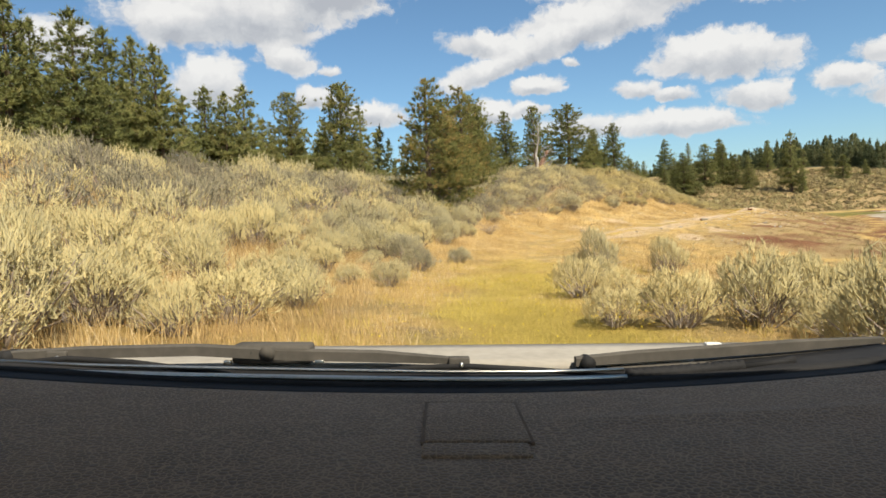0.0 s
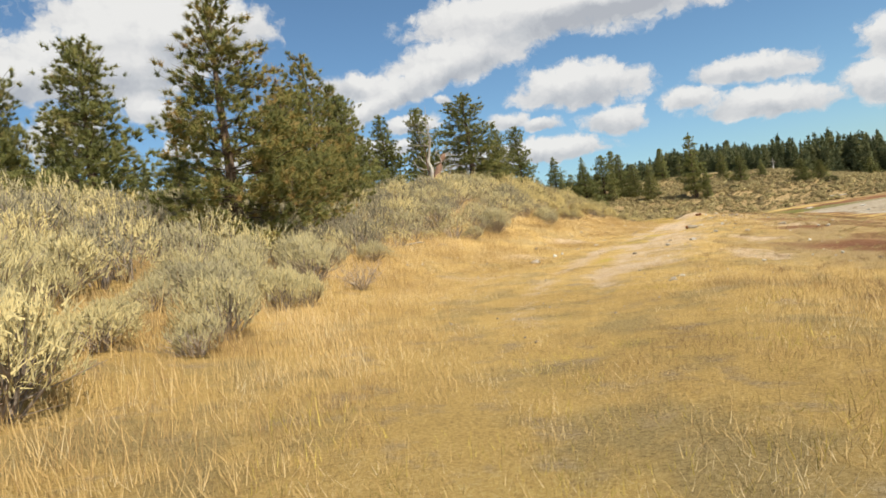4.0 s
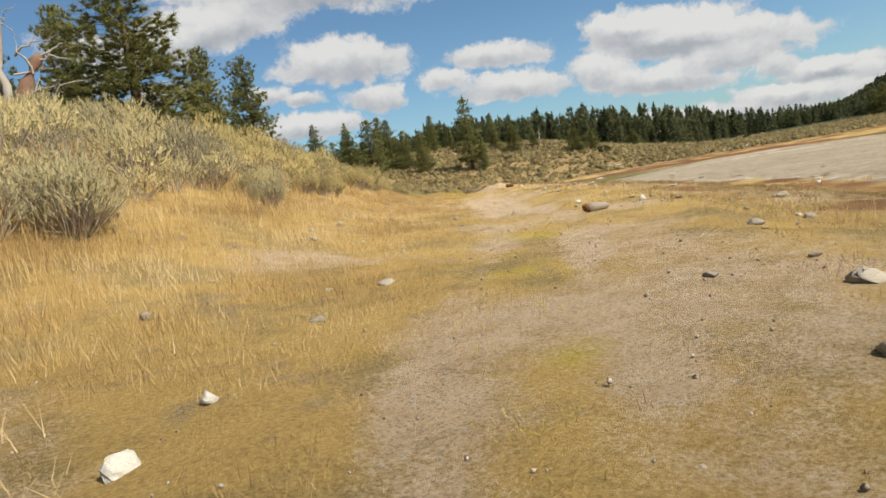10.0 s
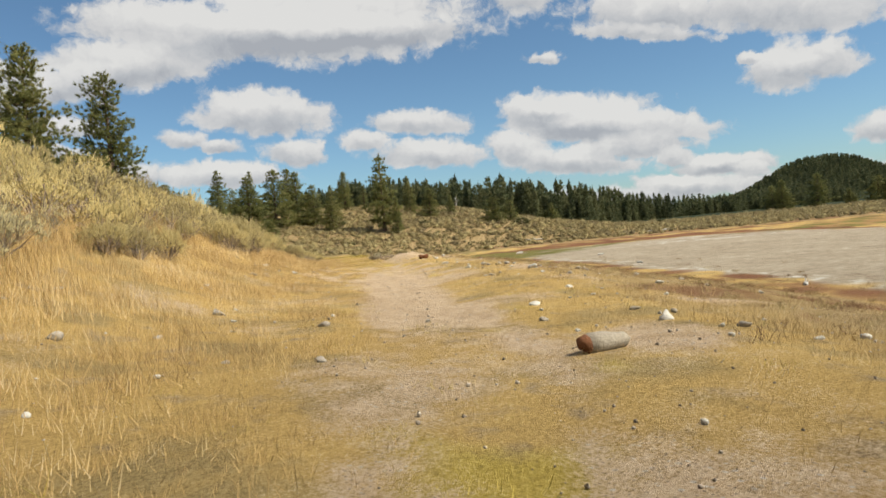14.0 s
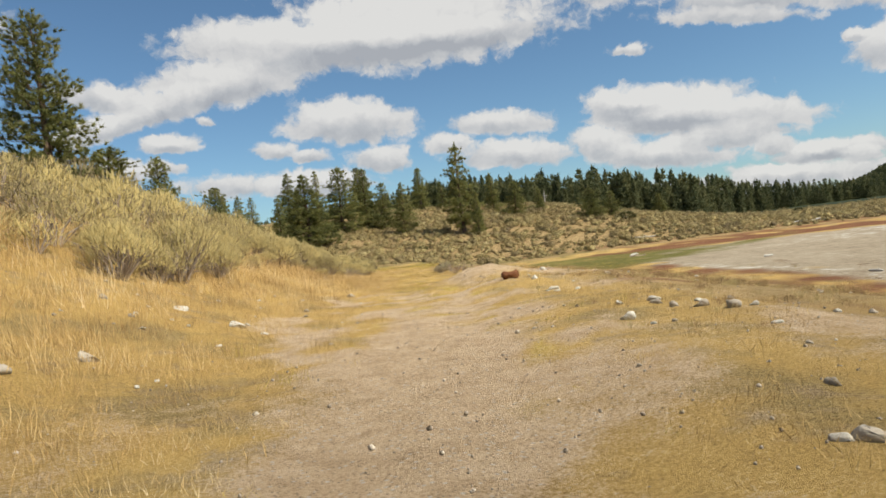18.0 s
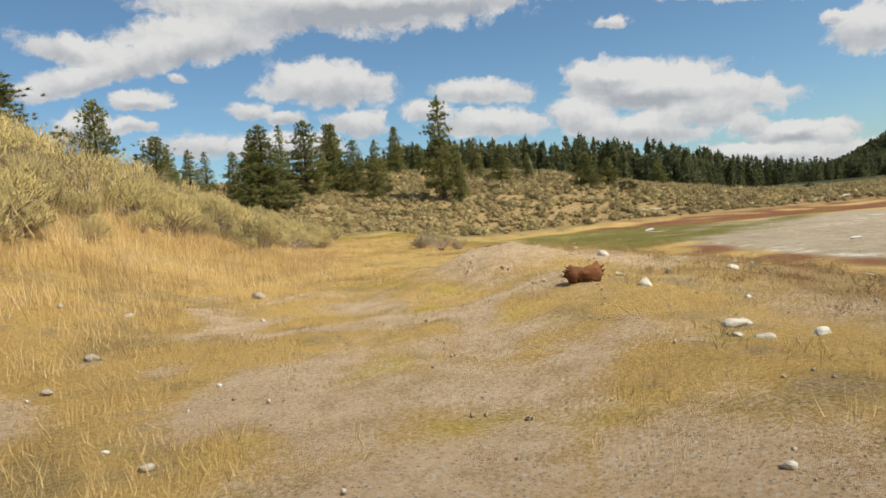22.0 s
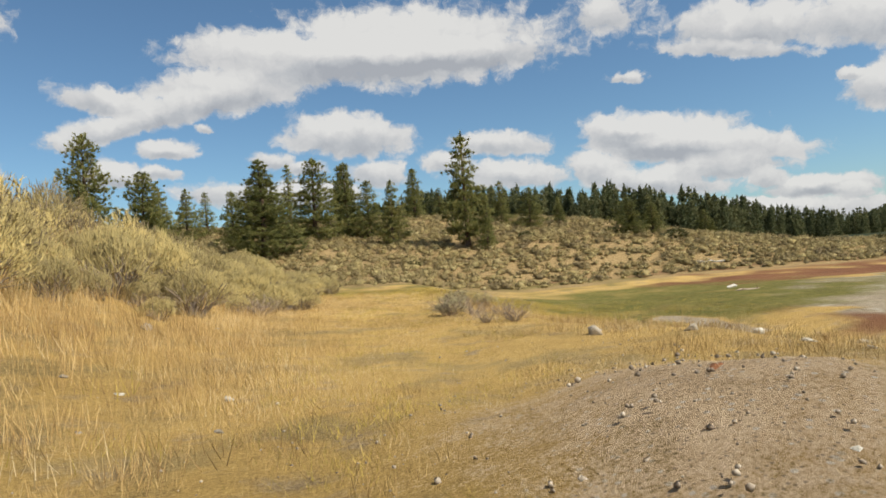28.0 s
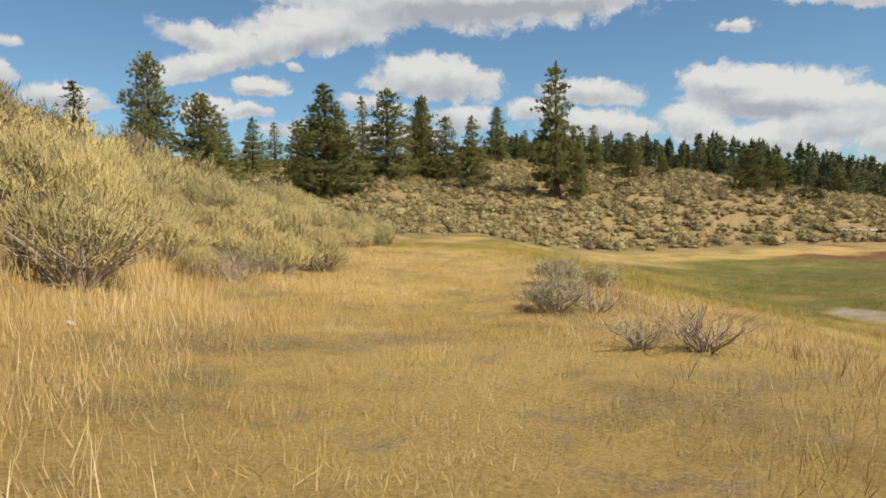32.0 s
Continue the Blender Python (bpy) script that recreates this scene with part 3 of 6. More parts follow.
def zones(x, y):
    """Where the bare track, green flat, playa, shade-darkened sage litter, far woods and red rim lie (0 to 1)."""
    d, s = along(TRACK, x, y)
    lake = inside(SHORE, x, y)
    df, _ = along(FOOT, x, y)
    wob = waves(x, y, 7, 21)
    rut = np.exp(-((np.abs(d + 0.15) - 0.8) / 0.5) ** 2)
    patchy = 0.75 + 0.35 * waves(x, y, 4.5, 22)
    soil = rut * smooth(s, 27, 40) * (1 - smooth(s, 90, 99)) * 0.85 * patchy
    soil = np.maximum(soil, (1 - smooth(np.abs(d - 0.15), 0.6, 1.8)) * smooth(s, 60, 70) * (1 - smooth(s, 84, 91)) * 0.88)
    soil = np.maximum(soil, 0.78 * np.exp(-((d + 2.3) / 1.8) ** 2) * smooth(s, 42, 47) * (1 - smooth(s, 58, 66)) * patchy)
    soil = np.maximum(soil, 0.3 * np.exp(-((d + 4.5) / 3.5) ** 2) * smooth(s, 66, 76) * (1 - smooth(s, 98, 106)))
    soil = np.maximum(soil, 0.9 * np.exp(-(((x - 42.1) / 2.6) ** 2 + ((y - 88.2) / 2.8) ** 2)))
    soil = np.maximum(soil, 0.8 * np.exp(-(((x - 43.8) / 3.4) ** 2 + ((y - 86.3) / 3.0) ** 2)) * (0.85 + 0.3 * wob))
    soil = np.maximum(soil, np.where(d > 1.5, 0.5, 0.62) * smooth(wob, 0.05, 0.75) * (1 - smooth(np.abs(d + 1), 5, 10)) * smooth(s, 34, 44) * (1 - smooth(s, 90, 100)))
    fleck = waves(x, y, 2.6, 23) + 0.5 * waves(x, y, 1.1, 24)
    soil = np.maximum(soil, 0.8 * smooth(fleck, -0.35, 0.45) * (1 - smooth(np.abs(d - 0.6), 2.6, 5.0)) * smooth(s, 74, 84) * (1 - smooth(s, 96, 102)))
    playa = smooth(lake + 1.6 * wob, 0.5, 4.0)
    green = 0.8 * np.exp(-(((x - 70) / 18) ** 2 + ((y - 111.5) / 13) ** 2) ** 2) * (0.9 + 0.2 * wob)
    green = np.maximum(green, 0.62 * np.exp(-(((x - 88) / 14) ** 2 + ((y - 106 - 0.25 * (x - 88)) / 3.0) ** 2)))
    far_flat = np.exp(-(((x - 118) / 34) ** 2 + ((y - 86 + 0.25 * (x - 118)) / 9) ** 2) ** 2)
    green = np.maximum(green, 0.55 * far_flat * (0.8 + 0.5 * wob))
    green = np.maximum(green, 0.24 * np.exp(-((d + 0.2) / 1.1) ** 2) * smooth(s, 46, 52) * (1 - smooth(s, 60, 66)))
    green = np.maximum(green, 0.26 * np.exp(-((d + 0.5) / 3) ** 2) * smooth(s, 86, 92) * (1 - smooth(s, 118, 126)))
    green = np.maximum(green, 0.6 * np.exp(-(((x - 58) / 12) ** 2 + ((y - 121) / 7.5) ** 2) ** 2) * (0.85 + 0.3 * wob))
    green = np.maximum(green, 0.46 * smooth(df, -12, -8) * (1 - smooth(df, -2.5, 0.5)) * smooth(x, 44, 54) * (1 - smooth(x, 82, 92)) * (0.95 + 0.35 * wob))
    strip, _ = along([(64.3, 108.0), (64.0, 106.6), (63.2, 104.8), (62.1, 102.7), (61.0, 100.5)], x, y)
    strip = (1 - smooth(np.abs(strip + 0.3 * wob), 0.3, 0.95)) * (1 - smooth(y, 106.5, 109.0))
    playa, green = np.maximum(playa, strip), green * (1 - strip)
    red = smooth(lake + 1.5 * wob, -9.5, -6.5) * (1 - smooth(lake + 1.5 * wob, -2.0, 0.8)) * smooth(x + 0.6 * y, 140, 154) * 0.9
    # rusty low growth in broken bands along the near shore
    red = np.maximum(red, 0.62 * smooth(lake + 1.2 * wob, -15.0, -6.0) * (1 - smooth(lake + 1.2 * wob, 0.5, 2.4)) * smooth(waves(x, y, 6, 29) + 0.35 * waves(x, y, 1.7, 30), -0.5, 0.6) * smooth(-d, 3.2, 4.6) * smooth(s, 48, 58) * (1 - smooth(s, 100, 108)))
    red = np.maximum(red, 0.5 * smooth(df, -6, -3) * (1 - smooth(df, -0.5, 2)) * smooth(x, 66, 80) * (0.9 + 0.4 * wob))
    red = np.maximum(red, np.exp(-((lake + 6.5) / 4.0) ** 2) * (1 - smooth(y, 40, 48)) * (0.55 + 0.5 * waves(x, y, 6, 29)))
    red = np.maximum(red, 0.95 * np.exp(-(((x - 22.8) / 3.4) ** 2 + ((y - 42.6) / 2.6) ** 2)) + 0.5 * np.exp(-(((x - 18.0) / 3.6) ** 2 + ((y - 44.6) / 1.5) ** 2)) * (0.9 + 0.4 * wob))
    red = np.maximum(red, 0.72 * np.exp(-((lake - 1.3) / 2.0) ** 2) * (1 - smooth(x, 66, 80)) * (0.75 + 0.5 * wob))
    red = np.maximum(red, 0.5 * far_flat)
    red = np.maximum(red, 0.5 * np.exp(-(((x - 76) / 11) ** 2 + ((y - 108) / 5.5) ** 2) ** 2) * (0.9 + 0.3 * wob))
    red = np.maximum(red, 0.58 * smooth(df, -14, -10) * (1 - smooth(df, -6, -3)) * smooth(x, 76, 90) * (0.85 + 0.4 * wob))
    red = red * (1 - strip)
    sage = np.maximum(smooth(d, 8.5, 13), smooth(df, -9.0, -5.0) * 0.95)
    sage = np.maximum(sage, (0.46 + 0.16 * smooth(-d, 5, 8)) * smooth(-d, 2.5, 5) * smooth(s, 36, 46) * (1 - smooth(s, 100, 112)) * (1 - smooth(lake, -1, 1)))
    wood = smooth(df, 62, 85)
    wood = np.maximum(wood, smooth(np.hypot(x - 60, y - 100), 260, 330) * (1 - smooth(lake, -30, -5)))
    fresh = np.exp(-((d + 0.4) / 2.2) ** 2) * (1 - smooth(s, 18, 32)) * (0.85 + 0.3 * wob)
    fresh = np.maximum(fresh, smooth(-fleck, 0.0, 0.6) * np.exp(-((d + 0.2) / 1.8) ** 2) * smooth(s, 40, 50) * (1 - smooth(s, 98, 106)) * 0.85)
    return soil, green, playa, sage, wood, red, fresh


def build_ground():
    def axis(lo, hi, step):
        core = np.arange(lo, hi + step / 2, step)
        out, g = [], step
        p = 0.0
        while p < 4200:
            g *= 1.13
            p += g
            out.append(p)
        out = np.array(out)
        return np.concatenate([lo - out[::-1], core, hi + out])

    xs, ys = axis(-36, 112, 0.7), axis(-6, 150, 0.7)
    gx, gy = np.meshgrid(xs, ys)
    x, y = gx.ravel(), gy.ravel()
    z = ground_z(x, y)
    nx, ny = len(xs), len(ys)
    i = np.arange(nx * ny).reshape(ny, nx)
    faces = np.stack([i[:-1, :-1], i[:-1, 1:], i[1:, 1:], i[1:, :-1]], -1).reshape(-1, 4)
    me = mesh_of("ground", np.stack([x, y, z], 1), faces, [ground_material()], smooth_faces=True)
    soil, green, playa, sage, wood, red, fresh = zones(x, y)
    one = np.ones_like(x)
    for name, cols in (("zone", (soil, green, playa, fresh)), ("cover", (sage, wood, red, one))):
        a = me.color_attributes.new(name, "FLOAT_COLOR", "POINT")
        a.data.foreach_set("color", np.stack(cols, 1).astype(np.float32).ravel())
    return tagged(new("ground", me), "dry golden grass shore with bare track and pale dry lake bed", "ground", kind="structure")


build_ground()


# ---- plants ----
def tuft_tris(rng, centres, axes, count, length, width, spread):
    """Thin leaf blades that fan out from each centre about its axis: vertices and triangles."""
    n = len(centres)
    c = np.repeat(centres, count, 0)
    a = np.repeat(axes, count, 0)
    way = a + rng.normal(0, spread, (n * count, 3))
    way /= np.linalg.norm(way, axis=1, keepdims=True) + 1e-9
    side = np.cross(way, rng.normal(0, 1, (n * count, 3)))
    side /= np.linalg.norm(side, axis=1, keepdims=True) + 1e-9
    ln = length * rng.uniform(0.6, 1.25, (n * count, 1))
    w = width * rng.uniform(0.7, 1.3, (n * count, 1))
    start = c - way * ln * 0.25
    v = np.stack([start - side * w * 0.5, start + side * w * 0.5, start + way * ln + side * w * 0.1], 1).reshape(-1, 3)
    f = np.arange(len(v)).reshape(-1, 3)
    return v, f


def limb(points, radii, sides=5):
    """A tapered tube along points: vertices and triangles."""
    pts = np.asarray(points, float)
    n = len(pts)
    v, f = [], []
    for i in range(n):
        t = pts[min(i + 1, n - 1)] - pts[max(i - 1, 0)]
        t = t / (np.linalg.norm(t) + 1e-9)
        u = np.cross(t, [0.31, 0.22, 0.92] if abs(t[2]) < 0.9 else [1, 0.1, 0])
        u /= np.linalg.norm(u) + 1e-9
        w = np.cross(t, u)
        for k in range(sides):
            q = 2 * math.pi * k / sides
            v.append(pts[i] + radii[i] * (math.cos(q) * u + math.sin(q) * w))
    for i in range(n - 1):
        for k in range(sides):
            a, b = i * sides + k, i * sides + (k + 1) % sides
            f += [(a, b, b + sides), (a, b + sides, a + sides)]
    return np.array(v), np.array(f)


def join(parts):
    vs, fs, run = [], [], 0
    for v, f in parts:
        vs.append(v)
        fs.append(f + run)
        run += len(v)
    return np.concatenate(vs), np.concatenate(fs)


def pine_arrays(seed, height=10.0, girth=0.26, start=0.14, whorls=26, per=7, step=0.32, blades=7, droop=0.15, ragged=0.3, blade=0.30, gap=0.0, width=0.05, point=0.85, spray=0.16, wave=0.25, inner=0.18, lift=0.10):
    """A ponderosa-like pine: trunk and limbs, and needle tufts all along the limbs. Built 10 m high."""
    rng = np.random.default_rng(seed)
    lean = rng.normal(0, 0.012, 2)
    zz = np.linspace(0, 1, 9)
    trunk = [np.array([lean[0] * height * q + 0.05 * math.sin(5 * q + seed), lean[1] * height * q, height * q]) for q in zz]
    wood = [limb(trunk, [0.024 * height * (1 - 0.93 * q) * (1.25 if q == 0 else 1) for q in zz], 7)]
    cs, ax = [], []
    side_bulge = rng.normal(0, 0.13, (6, 2))
    for w in range(whorls):
        q = min(max(start + (1 - start) * ((w + rng.uniform(-0.35, 0.35)) / whorls), start), 0.985)
        prof = girth * height * (1.03 - q) ** point * min(1, (q - start) * 6 + 0.5) * (1 + wave * rng.uniform(-1, 0.6))
        origin = np.array([lean[0] * height * q, lean[1] * height * q, height * q])
        a0 = rng.uniform(0, 6.28)
        for k in range(per):
            if rng.uniform() < gap:
                continue
            a = a0 + 2 * math.pi * k / per + rng.normal(0, 0.25)
            bulge = 1 + sum(g * math.sin((n + 1) * a + 4 * q * h) for n, (g, h) in enumerate(side_bulge[:3]))
            ln = prof * rng.uniform(1 - ragged, 1 + ragged * 0.5) * bulge
            rise = rng.normal(lift + 0.55 * (q - 0.4), 0.10) - droop * (1 - q)
            tip = origin + np.array([math.cos(a) * ln, math.sin(a) * ln, rise * ln])
            mid = origin + (tip - origin) * 0.55 + np.array([0, 0, -0.07 * ln])
            if ln > 0.6:
                wood.append(limb([origin, mid, tip], [0.035 * height / 10 * (1.1 - q), 0.02, 0.006], 3))
            m = max(2, int(ln * (1.6 if q > 0.6 else 2.4) / step * 0.62))
            u = rng.uniform(inner, 1.03, m)[:, None] ** 0.75
            p = origin + (mid - origin) * np.minimum(u / 0.55, 1) + (tip - mid) * np.maximum((u - 0.55) / 0.45, 0)
            p = p + rng.normal(0, 1, (m, 3)) * np.array([1, 1, 0.55]) * (spray + 0.09 * ln * (1 - 0.6 * u))
            out = (tip - origin) / (np.linalg.norm(tip - origin) + 1e-9)
            cs.append(p)
            ax.append(np.tile(out * 0.6 + np.array([0, 0, 0.4]), (m, 1)))
    top = np.array([trunk[-1] - np.array([0, 0, 0.18 * k]) for k in range(5)])
    cs.append(top)
    ax.append(np.tile([0, 0, 1.0], (5, 1)))
    cs = np.concatenate(cs)
    crown = tuft_tris(rng, cs, np.concatenate(ax), blades, blade, width, 0.85)
    # each tuft is shaded as a soft ball, and has a shade of its own
    ball = np.repeat(cs, blades * 3, 0)
    out = ball * [1, 1, 0]
    ways = (crown[0] - ball) / blade + 0.5 * out / (np.linalg.norm(out, axis=1, keepdims=True) + 0.2) + [0, 0, 0.35]
    return join(wood), crown, ways, np.repeat(rng.normal(0, 0.16, len(cs)), blades * 3)


def set_tone(me, tones):
    """A shade of its own for every plant in a joined mesh."""
    a = me.attributes.get("tone") or me.attributes.new("tone", "FLOAT", "POINT")
    a.data.foreach_set("value", np.asarray(tones, np.float32))
    return me


def set_puff(me, ways):
    """The outward way of each plant's rounded crown, for its leaves' shading."""
    a = me.attributes.get("puff") or me.attributes.new("puff", "FLOAT_VECTOR", "POINT")
    a.data.foreach_set("vector", np.asarray(ways, np.float32).ravel())
    return me


def thing(name, label, category, group=""):
    return tagged(new(name), label, category, group)


def child(name, me, parent, label=""):
    ob = new(name, me)
    ob.parent = parent
    if label:
        ob["label"] = label
    return ob


def pine_kind(name, label, needle=None, **settings):
    wood, crown, ways, tones = pine_arrays(**settings)
    root = thing(name, label, "tree", "pines by the lake")
    child("trunk", mesh_of("trunk", *wood, [M_BARK], smooth_faces=True), root)
    child("crown", set_tone(set_puff(mesh_of("crown", *crown, [needle or M_NEEDLE]), ways), tones), root)
    return root


KINDS = {
    "open": pine_kind("pine_tree", "tall green pine with open tufted crown on sagebrush slope", seed=11, girth=0.33, start=0.06, whorls=26, per=7, step=0.19, blades=30, ragged=0.36, gap=0.03, point=0.66, blade=0.36, width=0.034, wave=0.35, inner=0.2, spray=0.16, lift=0.26),
    "cone": pine_kind("pine_tree", "dense dark green conical pine rising from sagebrush", seed=12, girth=0.30, point=0.84, start=0.02, whorls=30, per=7, step=0.19, blades=28, ragged=0.28, blade=0.36, width=0.036, inner=0.2, spray=0.15, lift=0.22),
    "bushy": pine_kind("pine_tree", "young bushy pine with branches down to the ground", seed=13, girth=0.33, point=0.66, start=0.015, whorls=28, per=8, step=0.19, blades=30, ragged=0.34, wave=0.35, blade=0.37, width=0.036, inner=0.2, spray=0.16, lift=0.36),
    "ochre": pine_kind("pine_tree", "pine with yellowing ochre needles and ragged crown", needle=M_NEEDLE_OCHRE, seed=14, girth=0.33, start=0.02, whorls=26, per=7, step=0.18, blades=30, ragged=0.4, gap=0.06, wave=0.45, point=0.6, blade=0.36, width=0.033, inner=0.28, spray=0.15, lift=0.28),
    "lone": pine_kind("pine_tree", "lone broad old pine on the far slope with bare lower trunk", seed=15, girth=0.30, point=0.78, start=0.13, whorls=19, per=7, step=0.18, blades=20, droop=0.25, ragged=0.3, gap=0.06, wave=0.5, blade=0.40, width=0.055, spray=0.15),
    "thin": pine_kind("pine_tree", "slender sparse pine standing on the slope", seed=16, girth=0.20, start=0.05, whorls=24, per=6, step=0.24, blades=13, ragged=0.3, gap=0.04, blade=0.42, width=0.055),
    "far_cone": pine_kind("pine_tree", "small conical green pine on the far slope", seed=17, girth=0.31, point=0.82, start=0.02, whorls=28, per=7, step=0.21, blades=13, ragged=0.22, blade=0.44, width=0.065, spray=0.14),
    "far_open": pine_kind("pine_tree", "green pine with uneven crown on the far slope", seed=18, girth=0.33, point=0.78, start=0.03, whorls=26, per=7, step=0.21, blades=13, ragged=0.33, blade=0.44, width=0.065, spray=0.14, wave=0.35),
}
PROTO_USED = set()


def put_pine(kind, x, y, top, turn, wide=1.0):
    z = gz(x, y) - 0.15
    h = top - z
    k = h / 10.0
    src = KINDS[kind]
    m = Matrix.Translation((x, y, z)) @ Matrix.Rotation(radians(turn), 4, "Z")
    wide *= 1.18
    sc = Vector((k * wide * (10 / max(h, 1)) ** 0.15, k * wide * (10 / max(h, 1)) ** 0.15, k))
    if kind not in PROTO_USED:
        PROTO_USED.add(kind)
        ob = src
    else:
        ob = copy_thing(src, m)
    ob.matrix_basis = m @ Matrix.Diagonal((*sc, 1))
    return ob


# bearing-placed pines: kind, x, y, top height, turn, breadth
PINES = [
    ("lone", 82.6, 151.7, 17.2, 20, 0.85), ("far_open", 69.5, 169.2, 16.8, 80, 1.1), ("cone", 57.5, 152.0, 13.4, 10, 1.4), ("open", 43.0, 179.5, 21.2, 140, 0.95),
    ("bushy", 47.0, 161.0, 13.4, 30, 1.1), ("far_cone", 49.6, 166.0, 12.5, 75, 0.9), ("far_open", 84.6, 194.6, 20.3, 200, 1.0), ("far_cone", 79.6, 227.7, 24.3, 10, 0.9),
    ("open", 27.6, 101.3, 14.8, 60, 0.9), ("open", 16.4, 80.6, 14.9, 15, 1.3), ("ochre", -0.75, 46.0, 11.7, 40, 0.95), ("bushy", -8.3, 55.3, 13.8, 95, 0.95),
    ("bushy", -12.6, 56.4, 13.5, 180, 0.85), ("cone", 9.8, 91.9, 16.2, 70, 1.0), ("open", 4.2, 85.6, 17.6, 250, 1.0), ("bushy", 0.6, 76.4, 15.6, 300, 1.15),
]
PINES += [("thin", 39.8, 123.4, 7.2, 50, 1.3), ("far_open", 101.3, 162.2, 11.7, 70, 1.0), ("bushy", 103.2, 144.4, 7.9, 120, 1.15), ("far_cone", 107.5, 144.3, 7.2, 200, 1.2), ("far_cone", 123.5, 148.0, 6.3, 20, 1.1), ("far_open", 104.6, 173.7, 14.3, 260, 0.7)]
for row in PINES:
    put_pine(*row)


def by_bearing(t_x, t_y, az, dist):
    return t_x + dist * math.sin(radians(az)), t_y + dist * math.cos(radians(az))


# pines behind the first field of sage: kind, bearing and distance from the start of the track, height of the top in degrees, turn, breadth
for kind, az, dist, el, turn, wide in [
    ("far_cone", -33.2, 52, 17.2, 0, 1.0), ("far_cone", -31.6, 60, 16.0, 50, 0.9), ("far_cone", -28.7, 56, 17.0, 100, 0.85), ("far_cone", -26.4, 62, 15.8, 150, 0.9), ("far_cone", -24.8, 64, 15.2, 10, 0.8),
    ("far_cone", -22.9, 58, 14.7, 200, 0.85), ("thin", -21.2, 70, 10.9, 250, 1.1), ("far_cone", -19.5, 74, 11.6, 300, 0.85), ("far_cone", -18.0, 72, 11.2, 20, 0.9), ("far_cone", -16.4, 74, 11.8, 60, 0.8),
    ("thin", -14.9, 82, 8.9, 110, 1.1), ("thin", -6.6, 84, 10.0, 30, 1.0), ("ochre", 2.2, 62, 11.0, 160, 0.9), ("bushy", 3.9, 70, 9.2, 220, 0.8), ("ochre", 1.0, 54, 8.6, 33, 1.0), ("bushy", 8.6, 96, 8.9, 280, 0.7),
    ("far_cone", -29.9, 70, 12.5, 80, 1.0), ("far_cone", -35.0, 55, 15.0, 75, 1.0), ("far_cone", -27.5, 66, 12.0, 175, 0.9), ("far_cone", -37.0, 50, 17.0, 175, 0.9), ("far_cone", -12.0, 70, 6.6, 5, 0.9), ("bushy", 13.4, 92, 6.6, 64, 0.8),
]:
    px, py = by_bearing(0, 0, az, dist)
    put_pine(kind, px, py, 2.1 + dist * math.tan(radians(el)), turn, wide)
# pines along the far slope, by bearing from the gravel heap
for kind, az, dist, el, turn, wide in [
    ("far_cone", 10.8, 98, 7.2, 15, 0.8), ("thin", 12.3, 105, 6.9, 80, 1.2), ("thin", 18.9, 108, 8.9, 40, 1.0), ("far_open", 14.4, 86, 6.9, 190, 0.8), ("far_open", 23.6, 98, 8.8, 230, 0.85), ("far_open", 25.4, 96, 7.2, 300, 0.8),
    ("far_cone", 27.3, 88, 7.1, 340, 0.75), ("far_open", 29.3, 118, 8.0, 25, 0.9), ("thin", 31.5, 125, 6.2, 100, 1.1), ("far_open", 35.3, 82, 5.2, 10, 0.6), ("far_cone", 41.5, 106, 4.6, 75, 0.8),
    ("far_open", 16.4, 96, 7.2, 140, 0.7), ("ochre", -4.1, 62, 10.6, 30, 0.6), ("bushy", -6.3, 45, 14.3, 60, 1.5), ("thin", 33.0, 140, 6.0, 90, 1.2),
]:
    px, py = by_bearing(36.3, 82.1, az, dist)
    put_pine(kind, px, py, 1.6 + dist * math.tan(radians(el)), turn, wide)


# pines on the low land across the lake
for kind, az, dist, high, turn, wide in [("far_open", 68.4, 230, 10.0, 15, 1.2), ("far_cone", 66.0, 212, 8.6, 70, 1.4), ("far_open", 65.3, 216, 7.2, 140, 1.3), ("far_cone", 70.4, 215, 4.4, 40, 1.4), ("far_cone", 72.2, 235, 7.6, 200, 1.5), ("far_open", 73.1, 228, 8.4, 90, 1.4), ("far_cone", 74.4, 240, 9.0, 20, 1.4)]:
    px, py = by_bearing(15.3, 50.4, az, dist)
    put_pine(kind, px, py, gz(px, py) + high, turn, wide)


def scatter(rng, count, x0, x1, y0, y1, keep):
    """Random places in a box that the test keep lets stand."""
    x, y = rng.uniform(x0, x1, count), rng.uniform(y0, y1, count)
    ok = keep(x, y, rng.uniform(0, 1, count))
    return x[ok], y[ok]


